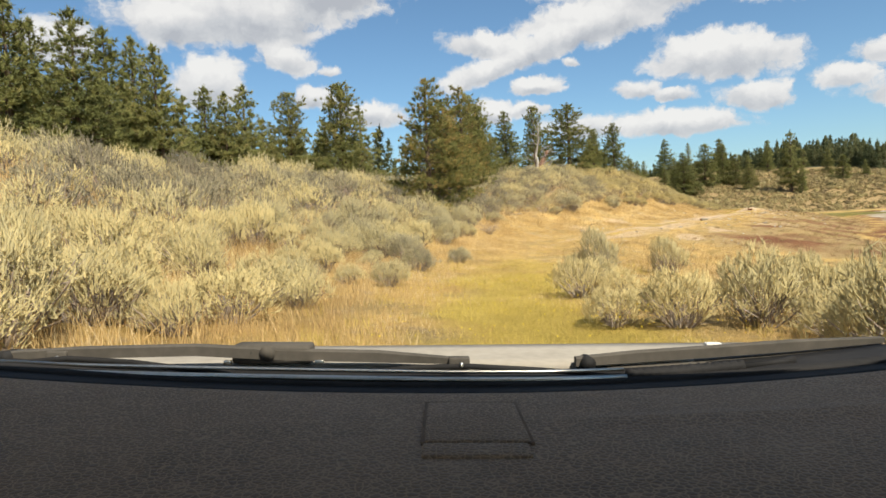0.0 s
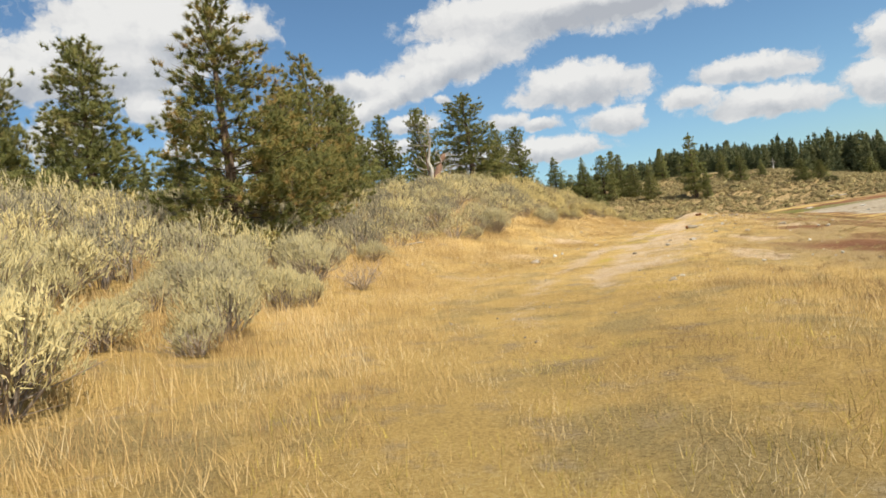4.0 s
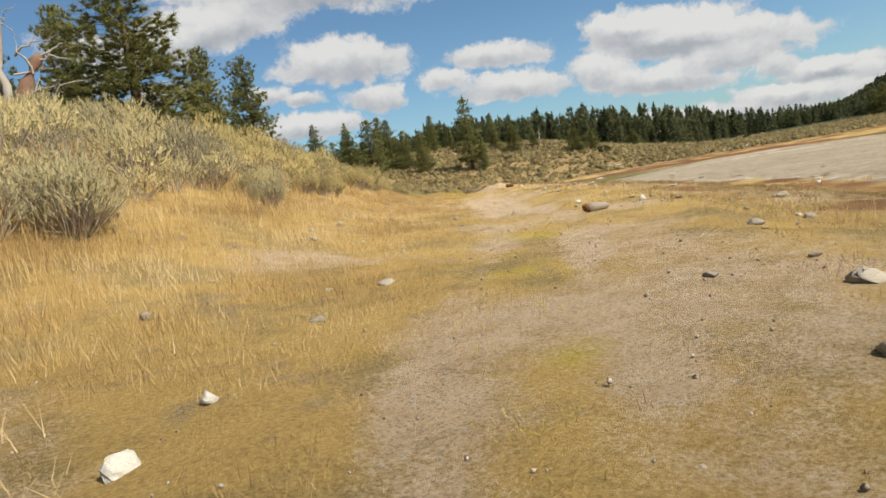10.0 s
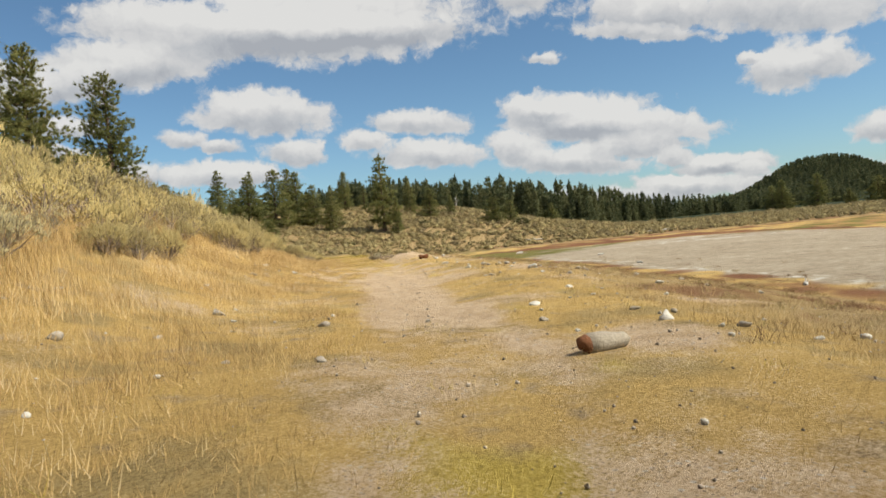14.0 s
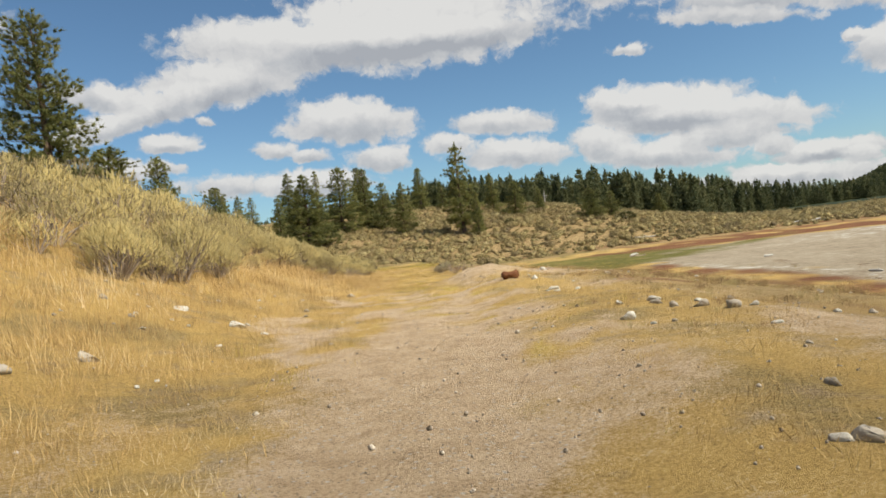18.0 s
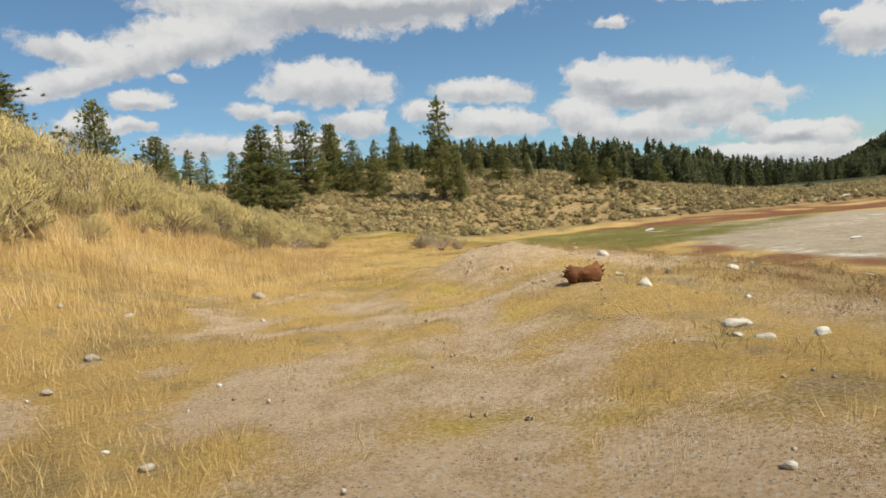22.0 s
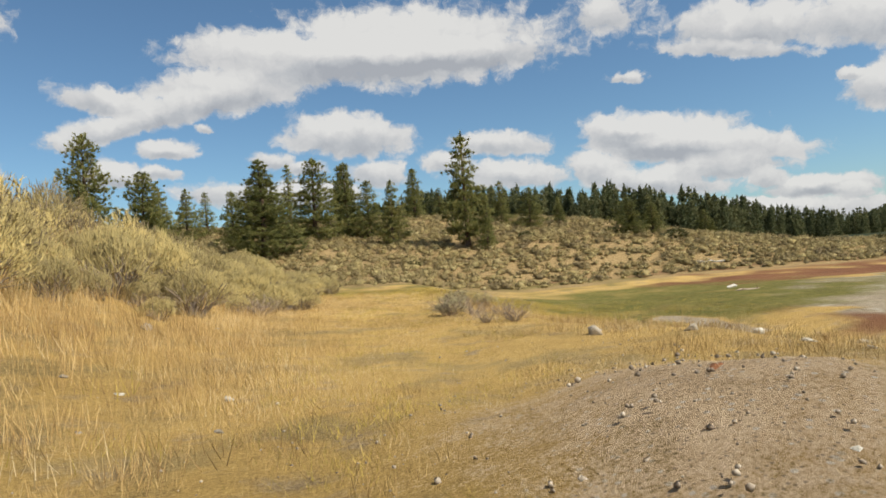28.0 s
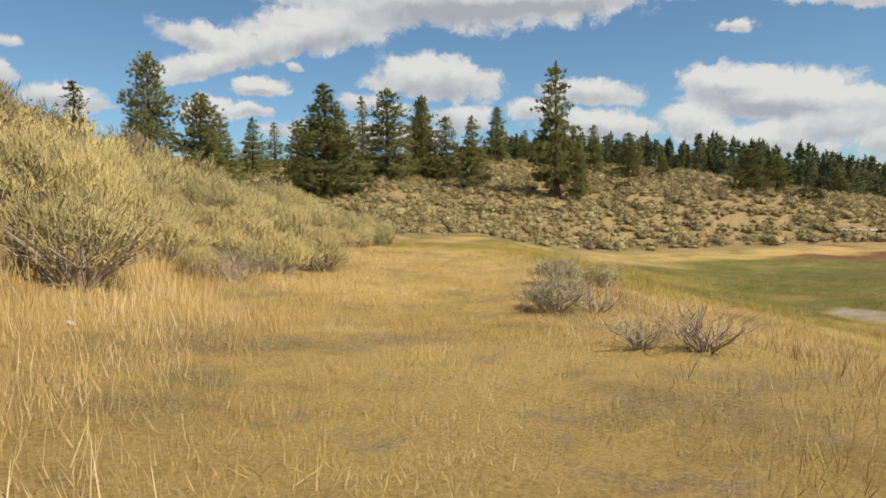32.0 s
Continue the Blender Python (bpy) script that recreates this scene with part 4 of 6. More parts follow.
def many(variants, x, y, z, scale, turn, rng, tall=None, tones=None, puff=False):
    """Join copies of small meshes at many places into one mesh: vertices, triangles, which part."""
    vs, fs, ts, ps, run = [], [], [], [], 0
    pick = rng.integers(0, len(variants), len(x))
    tall = scale if tall is None else tall
    for k, (v, f) in enumerate(variants):
        idx = np.where(pick == k)[0]
        if not len(idx):
            continue
        c, s = np.cos(turn[idx])[:, None], np.sin(turn[idx])[:, None]
        px = (v[None, :, 0] * c - v[None, :, 1] * s) * scale[idx][:, None] + x[idx][:, None]
        py = (v[None, :, 0] * s + v[None, :, 1] * c) * scale[idx][:, None] + y[idx][:, None]
        pz = v[None, :, 2] * tall[idx][:, None] + z[idx][:, None]
        n = len(v)
        vs.append(np.stack([px, py, pz], -1).reshape(-1, 3))
        fs.append((f[None] + (np.arange(len(idx)) * n)[:, None, None]).reshape(-1, 3) + run)
        run += n * len(idx)
        if tones is not None:
            ts.append(np.repeat(tones[idx], n))
        if puff:
            ps.append(np.stack([px - x[idx][:, None], py - y[idx][:, None], (pz - z[idx][:, None]) * 0.9], -1).reshape(-1, 3))
    if puff:
        return np.concatenate(vs), np.concatenate(fs), np.concatenate(ts), np.concatenate(ps)
    if tones is not None:
        return np.concatenate(vs), np.concatenate(fs), np.concatenate(ts)
    return np.concatenate(vs), np.concatenate(fs)


def build_forest():
    rng = np.random.default_rng(31)
    kinds = []
    for sd in range(6):
        crown = pine_arrays(seed=40 + sd, girth=0.15 + 0.018 * sd, start=0.02, whorls=16, per=4, step=9, blades=3, ragged=0.25, blade=0.9, width=0.3, point=0.9, spray=0.16)[1]
        kinds.append(crown)
    # a belt behind the far slope: bearing and distance from the gravel heap
    az = rng.uniform(10, 76, 2600)
    front = np.interp(az, [10, 24, 30, 37, 45, 50, 57, 63, 76], [250, 230, 195, 170, 155, 160, 185, 225, 290])
    back = rng.exponential(1.0, len(az))
    dist = front + 24 * back + 7 * waves(az * 3, az * 0, 7, 91)
    x, y = 38 + dist * np.sin(np.radians(az)), 85.5 + dist * np.cos(np.radians(az))
    z = ground_z(x, y)
    el = np.interp(az, [10, 24, 30, 38, 43, 47.5, 52, 56, 60, 64, 76], [3.6, 5.0, 6.2, 5.9, 5.5, 5.0, 4.2, 3.2, 2.1, 1.4, 1.1])
    top = 1.7 + dist * np.tan(np.radians(el))
    h = np.clip(top - z, 5.0, 17.0) * (0.42 + 0.7 * rng.beta(1.6, 2.2, len(az))) * (1 + 0.05 * waves(az * 3, az * 0, 9, 92))
    ok = (back < 3.0) & (inside(SHORE, x, y) < -14)
    x, y, z, h = x[ok], y[ok], z[ok], h[ok] / 10
    # woods on the ridge behind the first hill
    bx, by = scatter(rng, 500, -80, -5, 62, 150, lambda a, b, r: (along(TRACK, a, b)[0] > 44) & (r < 0.8))
    bz = ground_z(bx, by)
    x, y, z, h = np.concatenate([x, bx]), np.concatenate([y, by]), np.concatenate([z, bz]), np.concatenate([h, rng.uniform(0.6, 0.95, len(bx))])
    v, f, tn = many(kinds, x, y, z - 0.2, 0.35 + 0.65 * h, rng.uniform(0, 6.28, len(x)), rng, tall=h, tones=rng.normal(0, 0.22, len(x)))
    tagged(new("forest", set_tone(mesh_of("forest", v, f, [M_FOREST]), tn)), "dense dark pine forest along the far ridge", "forest", kind="stuff")
    # trees on the far hill across the lake
    x, y = scatter(rng, 10500, 470, 760, 100, 470, lambda a, b, r: (r < smooth(ground_z(a, b), 0.8, 3.5)) & (inside(SHORE, a, b) < -25))
    h = rng.uniform(0.45, 0.8, len(x))
    kinds = [pine_arrays(seed=50 + sd, girth=0.2, start=0.03, whorls=5, per=3, step=9, blades=3, ragged=0.25, blade=2.0, width=1.2, point=0.9)[1] for sd in range(3)]
    v, f, tn = many(kinds, x, y, ground_z(x, y) - 0.6, h, rng.uniform(0, 6.28, len(x)), rng, tall=h, tones=rng.normal(0.1, 0.16, len(x)))
    tagged(new("hill_forest", set_tone(mesh_of("hill_forest", v, f, [M_FOREST]), tn)), "dark pine woods covering the distant round hill", "forest", kind="stuff")


build_forest()


def sage_arrays(seed, stems, leaves, leaf, width, dome=0.75, fan=3, twigs=2, low=0.34, core=0.0):
    """A sagebrush about 1 m high and wide: a tangle of bare grey twigs below, lobes of upright leafy tips above."""
    rng = np.random.default_rng(seed)
    wood, cs, ax = [], [], []
    lumps = rng.normal(0, 1, (10, 3)) + [0, 0, 0.75]
    lumps /= np.linalg.norm(lumps, axis=1, keepdims=True)
    reach = rng.uniform(0.75, 1.12, 10)

    def swell(w):
        return 0.60 + 0.46 * np.max(np.clip(w @ lumps.T, 0, 1) ** 9 * reach, axis=1)

    for k in range(stems):
        a, r = rng.uniform(0, 6.28), rng.uniform(0.12, 0.56)
        hgt = rng.uniform(0.5, 0.9) * (1.05 - 0.75 * r)
        p0 = np.array([0.06 * math.cos(a), 0.06 * math.sin(a), -0.08])
        p1 = np.array([r * 0.62 * math.cos(a + 0.35), r * 0.62 * math.sin(a + 0.35), hgt * 0.42])
        p2 = np.array([r * math.cos(a), r * math.sin(a), hgt * 0.85])
        thick = rng.uniform(0.5, 1.0)
        wood.append(limb([p0, p1, p2], [0.022 * thick, 0.013 * thick, 0.004], 3))
        for q in range(twigs):
            b = p0 + (p1 - p0) * rng.uniform(0.4, 1.0)
            tip = b + np.array([math.cos(a), math.sin(a), 0.9]) * rng.uniform(0.12, 0.26) + rng.normal(0, 0.09, 3)
            wood.append(limb([b, tip], [0.006, 0.002], 3))
        n = max(1, int(leaves * (1 - dome) / stems))
        cs.append(p2 + rng.normal(0, 0.075, (n, 3)) * [1.1, 1.1, 0.8])
        ax.append(np.array([math.cos(a) * 0.4 * r, math.sin(a) * 0.4 * r, 0.8]) + rng.normal(0, 0.2, (n, 3)))
    n = int(leaves * dome * 1.35)
    w = rng.normal(0, 1, (n, 3))
    w[:, 2] = np.abs(w[:, 2]) + 0.16
    w /= np.linalg.norm(w, axis=1, keepdims=True)
    p = w * [0.62, 0.62, 0.76] * (swell(w) * rng.uniform(0.8, 1.04, n))[:, None] + [0, 0, 0.1]
    kept = p[:, 2] > low + rng.normal(0, 0.10, n)
    cs.append(p[kept])
    ax.append(w[kept] * 0.5 + [0, 0, 0.7] + rng.normal(0, 0.15, (kept.sum(), 3)))
    cs, ax = np.concatenate(cs), np.concatenate(ax)
    cs[:, 2] = np.maximum(cs[:, 2], 0.02)
    blades = tuft_tris(rng, cs, ax, fan, leaf, width, 0.36)
    if not core:
        return join(wood), blades
    # far off, the matted leaves close into a lumpy cushion
    v, f, rings, around = [], [], 3, 5
    for i in range(rings + 1):
        th = 0.03 + 1.4 * i / rings
        ph = 2 * math.pi * (np.arange(around) + 0.5 * (i % 2)) / around
        w = np.stack([math.sin(th) * np.cos(ph), math.sin(th) * np.sin(ph), np.full(around, math.cos(th))], 1)
        v.append(w * [0.62, 0.62, 0.76] * (core * swell(w) * rng.uniform(0.82, 1.1, around))[:, None] + [0, 0, 0.08])
    for i in range(rings):
        for k in range(around):
            a, b = i * around + k, i * around + (k + 1) % around
            f += [(a, a + around, b + around), (a, b + around, b)]
    return join(wood), join([blades, (np.concatenate(v), np.array(f))])


SAGE_NEAR = []
for sd, (st, lv) in enumerate([(34, 1100), (38, 1200), (30, 950), (42, 1250), (36, 860)]):
    wood, leaf = sage_arrays(60 + sd, st, lv, 0.13, 0.0105, low=0.25)
    SAGE_NEAR.append((mesh_of("stem_tangle", *wood, [M_SAGE_STEM], smooth_faces=True), set_puff(mesh_of("foliage", *leaf, [M_SAGE], smooth_faces=True), leaf[0] * [1, 1, 0.9])))
for pair in SAGE_NEAR:
    set_tone(pair[1], np.full(len(pair[1].vertices), 0.14))
SAGE_GOLD = [set_tone(pair[1].copy(), np.full(len(pair[1].vertices), 0.2)) for pair in SAGE_NEAR]
SAGE_PALE = [set_tone(pair[1].copy(), np.full(len(pair[1].vertices), 0.4)) for pair in SAGE_NEAR]
for me in SAGE_GOLD:
    me.materials[0] = M_SAGE_GOLD


def put_sage(kind, x, y, size, tall, turn, label="grey-green sagebrush with twisted woody stems in dry grass"):
    root = thing("sagebrush", label, "shrub", "sagebrush near the track")
    root.matrix_basis = Matrix.Translation((x, y, gz(x, y) - 0.02)) @ Matrix.Rotation(turn, 4, "Z") @ Matrix.Diagonal((size, size, tall, 1))
    tagged(child("stem_tangle", SAGE_NEAR[kind][0], root), kind="stuff")
    tagged(child("foliage", SAGE_GOLD[kind] if y > 70 else SAGE_PALE[kind] if y < 20 and abs(x) < 10 else SAGE_NEAR[kind][1], root), kind="stuff")


def build_sage():
    rng = np.random.default_rng(77)

    def keep(x, y, r):
        d, s = along(TRACK, x, y)
        df, _ = along(FOOT, x, y)
        lake = inside(SHORE, x, y)
        edge = np.interp(s, [-60, 5, 13, 24, 33, 41, 48, 58, 66, 80, 107, 113, 120, 150], [3.6, 3.8, 3.6, 3.0, 4.6, 6.2, 8.6, 8.2, 7.6, 7.4, 6.6, 4.6, 3.2, 2.4]) + 0.4
        edge = edge + 0.7 * waves(x, y, 11, 51)
        left = smooth(d, edge - 0.8, edge + 1.2) * (0.86 + 0.2 * waves(x, y, 9, 52)) * (1 - smooth(d, 24, 29)) * np.interp(s, [5, 30, 40, 95], [0.8, 1.05, 1.25, 1.35])
        right = 0.45 * smooth(-d, 2.6, 4.5) * (1 - smooth(s, 4, 12)) * (1 - smooth(-d, 16, 24))
        slope = smooth(df, -5.5, -2.5) * (1 - smooth(df, 52, 60)) * 1.0
        p = np.where(df > -6, np.maximum(slope, 0.0), np.maximum(left, right))
        return (r < p) & (lake < -3) & (s > -8) | ((s <= -8) & (d > 4) & (r < 0.3))

    gx, gy = np.meshgrid(np.arange(-45, 70, 1.22), np.arange(-10, 150, 1.22))
    x, y = gx.ravel() + rng.uniform(-0.42, 0.42, gx.size), gy.ravel() + rng.uniform(-0.42, 0.42, gx.size)
    ok = keep(x, y, rng.uniform(0, 1, len(x)))
    x, y = x[ok], y[ok]
    x2, y2 = scatter(rng, 34000, 25, 205, 60, 215, keep)
    d2, _ = along(FOOT, x2, y2)
    d1, _ = along(FOOT, x, y)
    x, y = np.concatenate([x[d1 <= -6], x2[d2 > -6]]), np.concatenate([y[d1 <= -6], y2[d2 > -6]])
    d, s = along(TRACK, x, y)
    df, _ = along(FOOT, x, y)
    size = (0.65 + 1.1 * rng.beta(1.4, 1.8, len(x))) * np.where(df > -6, rng.uniform(0.7, 1.25, len(x)), np.interp(d, [3, 9], [1.05, 1.36]) * np.interp(s, [18, 40], [0.95, 1.0]))
    tall = size * rng.uniform(0.68, 1.12, len(x)) * np.where(df > -6, 0.64, np.interp(d, [3, 9], [0.95, 1.0]))
    turn = rng.uniform(0, 6.28, len(x))
    order = np.argsort(np.abs(d) + np.where(s < 0, 100, 0) + np.where(df > -6, 100, 0))
    near = order[:270]
    for i in near:
        put_sage(int(rng.integers(0, 5)), x[i], y[i], size[i], tall[i], turn[i], "golden-tinged sagebrush with twisted woody stems in dry grass" if y[i] > 70 else "grey-green sagebrush with twisted woody stems in dry grass")
    rest = np.setdiff1d(np.arange(len(x)), near)
    mid = rest[(df[rest] <= -6) & (np.abs(d[rest]) < 22)]
    far = rest[(df[rest] > -6) | (np.abs(d[rest]) >= 22)]
    gold = mid[s[mid] > 76]
    mid = mid[s[mid] <= 76]
    for name, idx, lv, leaf, width, st, label in (("sagebrush_field", mid, 215, 0.14, 0.016, 16, "dense pale sagebrush covering the slope beside the track"), ("sagebrush_field", gold, 215, 0.14, 0.016, 16, "golden-tinged sagebrush covering the slope above the grass"), ("sagebrush_slope", far, 34, 0.24, 0.07, 2, "sagebrush dotted over the far slope")):
        kinds_w, kinds_l = [], []
        for sd in range(5):
            wood, leafs = sage_arrays(90 + sd, st, lv, leaf, width, twigs=0, fan=3 if st > 2 else 1, core=0.0 if st > 2 else 0.62, low=0.3 if st > 2 else 0.1)
            kinds_w.append(wood)
            kinds_l.append(leafs)
        zz = ground_z(x[idx], y[idx]) - 0.03
        root = tagged(new(name), label, "shrubs", kind="stuff")
        for part_name, kinds, mat in (("foliage", kinds_l, M_SAGE_DRY if idx is far else M_SAGE_GOLD if idx is gold else M_SAGE), ("stem_tangle", kinds_w, M_SAGE_STEM)):
            if part_name == "stem_tangle" and idx is far:
                continue
            v, f, tn, way = many(kinds, x[idx], y[idx], zz, size[idx], turn[idx], np.random.default_rng(5), tall=tall[idx], puff=True, tones=np.random.default_rng(6).normal(0.0, 0.2 if idx is far else 0.4, len(idx)) + (0 if idx is far else 0.16 * smooth(s[idx], 45, 75) + 0.08 * (1 - smooth(s[idx], 22, 40))))
            ob = child(part_name, set_puff(set_tone(mesh_of(part_name, v, f, [mat], smooth_faces=True), tn), way), root)
            ob["kind"] = "stuff"


build_sage()


def build_grass():
    rng = np.random.default_rng(5)
    kinds = []
    for k in range(10):
        n = 20
        cs = np.column_stack([rng.normal(0, 0.22, n), rng.normal(0, 0.22, n), np.zeros(n) + 0.05])
        kinds.append(tuft_tris(rng, cs, np.column_stack([rng.normal(0, 0.16, n), rng.normal(0, 0.16, n), np.ones(n)]), 1, 0.38, 0.0095, 0.24))

    def keep(x, y, r):
        d, s = along(TRACK, x, y)
        soil, green, playa, sage, wood, red, fresh = zones(x, y)
        p = np.clip(1.0 - 1.25 * soil - 1.2 * playa - 0.45 * red, 0, 1) * np.where(sage > 0.5, 0.42, 1.0)
        p = p * (0.75 + 0.4 * waves(x, y, 6, 61)) * (1 - 0.8 * smooth(np.abs(d), 8, 16))
        p = p * np.where((d < 0) & (s > 40) & (s < 112), 0.55 - 0.25 * smooth(-d, 4, 7), 1.0)
        return (r < p) & (d < 22) & (d > -22) & (s < 135)

    x, y = scatter(rng, 215000, -20, 70, -1, 128, keep)
    d, s = along(TRACK, x, y)
    tall = rng.uniform(0.5, 1.25, len(x)) * np.interp(d, [-20, -4, -1.5, 0, 1.5, 4, 7, 10], [0.45, 0.6, 0.35, 0.35, 0.45, 0.85, 1.25, 1.5]) * np.where(rng.uniform(0, 1, len(x)) < 0.025, 1.7, 1.0) * np.interp(s, [0, 30, 40, 60, 92, 102], [1.25, 1.05, 0.85, 0.85, 0.85, 1.1])
    soil, green, playa, sage, wood, red, fresh = zones(x, y)
    lush = rng.uniform(0, 1, len(x)) < np.clip(green * 2.4 - 0.25, 0, 0.8) + 0.85 * fresh + 0.4 * smooth(waves(x, y, 5, 64), 0.1, 0.8) * np.exp(-((d + 1.0) / 2.5) ** 2)
    for name, pick, mat, label in (("dry_grass", ~lush, M_GRASS, "golden dry grass tufts beside the track"), ("green_grass", lush, M_GRASS_GREEN, "short yellow-green grass on the track and lake flat")):
        x1, y1 = x[pick], y[pick]
        v, f, tn = many(kinds, x1, y1, ground_z(x1, y1) - 0.02, tall[pick] * 0.5 + 0.5, rng.uniform(0, 6.28, len(x1)), rng, tall=tall[pick], tones=rng.normal(0, 0.19, len(x1)) + 0.2 * waves(x1, y1, 4, 63))
        tagged(new(name, set_tone(mesh_of(name, v, f, [mat]), tn)), label, "grass", kind="stuff")


build_grass()


# ---- stones, logs, single bushes ----
def stone_arrays(seed, rough=0.32, rings=8, around=12):
    """A rounded, dented stone about 1 m across, its base flattened."""
    rng = np.random.default_rng(seed)
    lobes = rng.normal(0, 1, (7, 3))
    lobes /= np.linalg.norm(lobes, axis=1, keepdims=True)
    amp = rng.normal(0, rough, 7)
    cuts = [(c / np.linalg.norm(c), rng.uniform(0.20, 0.38)) for c in rng.normal(0, 1, (9, 3))]
    v, f = [], []
    for i in range(rings + 1):
        th = math.pi * i / rings
        for k in range(around):
            ph = 2 * math.pi * k / around + 0.3 * i
            n = np.array([math.sin(th) * math.cos(ph), math.sin(th) * math.sin(ph), math.cos(th)])
            r = 0.5 * (1 + sum(a * max(0, n @ l) ** 2 for a, l in zip(amp, lobes)) + rng.normal(0, 0.035))
            p = n * r
            for c, off in cuts:
                over = p @ c - off
                if over > 0:
                    p = p - c * over * 0.95
            p[2] = max(p[2], -0.24)
            v.append(p)
    for i in range(rings):
        for k in range(around):
            a, b = i * around + k, i * around + (k + 1) % around
            f += [(a, a + around, b + around), (a, b + around, b)]
    return np.array(v), np.array(f)


STONES = [stone_arrays(200 + k) for k in range(6)]
STONE_MESH = [(mesh_of("stone", *s, [M_ROCK], smooth_faces=True), mesh_of("stone", *s, [M_ROCK_WHITE], smooth_faces=True)) for s in STONES]


def put_stone(x, y, w, white=False, long=1.0, tall=0.62, turn=0.0, sink=0.2, label=""):
    k = int(abs(x * 13 + y * 7)) % 6
    ob = new("rock", STONE_MESH[k][1 if white else 0])
    # stones on the loose heap sink in deeper
    sunk = 0.09 * math.exp(-((x - 42.1) ** 2 + (y - 88.2) ** 2) / 9.0)
    ob.matrix_basis = Matrix.Translation((x, y, gz(x, y) - sunk + w * tall * (0.24 - sink))) @ Matrix.Rotation(radians(turn), 4, "Z") @ Matrix.Diagonal((w * long, w, w * tall * 1.15, 1))
    return tagged(ob, label or ("rounded white rock lying in dry grass" if white else "rounded pale grey rock beside the track"), "rock", "rocks by the track")


put_stone(26.8, 61.9, 0.36, white=True)
put_stone(15.8, 54.0, 0.34)
put_stone(18.0, 48.6, 0.34)
put_stone(10.4, 47.75, 0.56, tall=0.78)
put_stone(44.4, 86.9, 0.42, white=True, tall=0.85, label="large rounded white rock beside the gravel heap")
put_stone(46.3, 87.6, 0.2, white=True)
for row in [
    (36.8, 89.3, 0.42), (26.6, 76.0, 0.42), (27.6, 77.1, 0.36), (31.6, 68.4, 0.3), (37.5, 71.7, 0.2), (36.5, 75.2, 0.18), (38.7, 70.5, 0.25), (23.0, 70.2, 0.3), (20.9, 59.9, 0.22), (22.6, 63.1, 0.27),
    (21.7, 65.7, 0.28), (18.4, 62.3, 0.24), (17.0, 64.7, 0.38), (19.8, 62.8, 0.18), (17.2, 61.0, 0.22), (16.7, 59.5, 0.22), (16.3, 59.9, 0.15), (19.0, 66.0, 0.22), (31.0, 80.2, 0.2), (33.4, 84.5, 0.3),
    (31.0, 84.5, 0.16), (28.1, 81.4, 0.24), (30.9, 81.2, 0.14), (36.9, 74.7, 0.25), (36.7, 74.1, 0.27), (40.0, 82.1, 0.25), (39.8, 99.9, 0.3), (46.9, 89.7, 0.17), (45.8, 88.2, 0.15), (50.2, 95.5, 0.24),
    (46.6, 94.2, 0.42), (47.0, 94.6, 0.3), (50.5, 91.5, 0.36), (47.3, 92.7, 0.26), (41.5, 101.4, 0.16), (9.6, 35.8, 0.25), (12.0, 49.8, 0.3), (5.2, 47.8, 0.12), (8.0, 48.5, 0.14), (34.1, 86.9, 0.2), (14.2, 52.6, 0.16),
    (12.6, 54.2, 0.2), (25.2, 60.2, 0.22), (26.0, 58.4, 0.3), (29.5, 63.3, 0.2), (32.6, 66.0, 0.24), (24.1, 62.0, 0.13), (13.9, 46.0, 0.22), (16.2, 47.6, 0.28), (17.7, 50.0, 0.2),
]:
    put_stone(*row, turn=row[0] * 37 % 180, white=(row[0] * 10 % 5) < 1, tall=0.55 + (row[1] * 7 % 10) / 30)
for x, y, w in [(39.22, 80.15, 0.22), (38.78, 79.7, 0.17), (39.2, 79.39, 0.24), (29.7, 82.06, 0.36), (30.62, 80.86, 0.44), (40.5, 80.9, 0.12), (48.0, 91.1, 0.34), (48.8, 92.5, 0.3)]:
    put_stone(x, y, w, white=True, turn=x * 50 % 180)


def strew_stones():
    """Small pale stones half hidden in the grass on both sides of the track."""
    rng = np.random.default_rng(88)

    def keep(x, y, r):
        d, s = along(TRACK, x, y)
        return (s > 36) & (s < 104) & (np.abs(d) > 1.6) & (d < 7.5) & (d > -9) & (r < np.where(d > 0, 0.5, 0.35))

    x, y = scatter(rng, 1600, 4, 56, 36, 106, keep)
    for k in range(min(len(x), 270)):
        w = 0.07 + 0.16 * rng.beta(1.3, 3.5)
        put_stone(x[k], y[k], w, white=rng.uniform() < 0.55, turn=rng.uniform(0, 180), tall=rng.uniform(0.5, 0.8), sink=0.1, label="small pale stone half hidden in dry grass")

    def shore(x, y, r):
        d, s = along(TRACK, x, y)
        return (s > 58) & (s < 100) & (d < -3) & (d > -13) & (inside(SHORE, x, y) < -0.5)

    x, y = scatter(rng, 900, 4, 62, 50, 106, shore)
    for k in range(min(len(x), 44)):
        w = 0.14 + 0.28 * rng.beta(1.4, 2.6)
        put_stone(x[k], y[k], w, white=rng.uniform() < 0.4, turn=rng.uniform(0, 180), tall=rng.uniform(0.5, 0.75), sink=0.1, label="weathered grey stone lying in the weeds near the shore")


strew_stones()


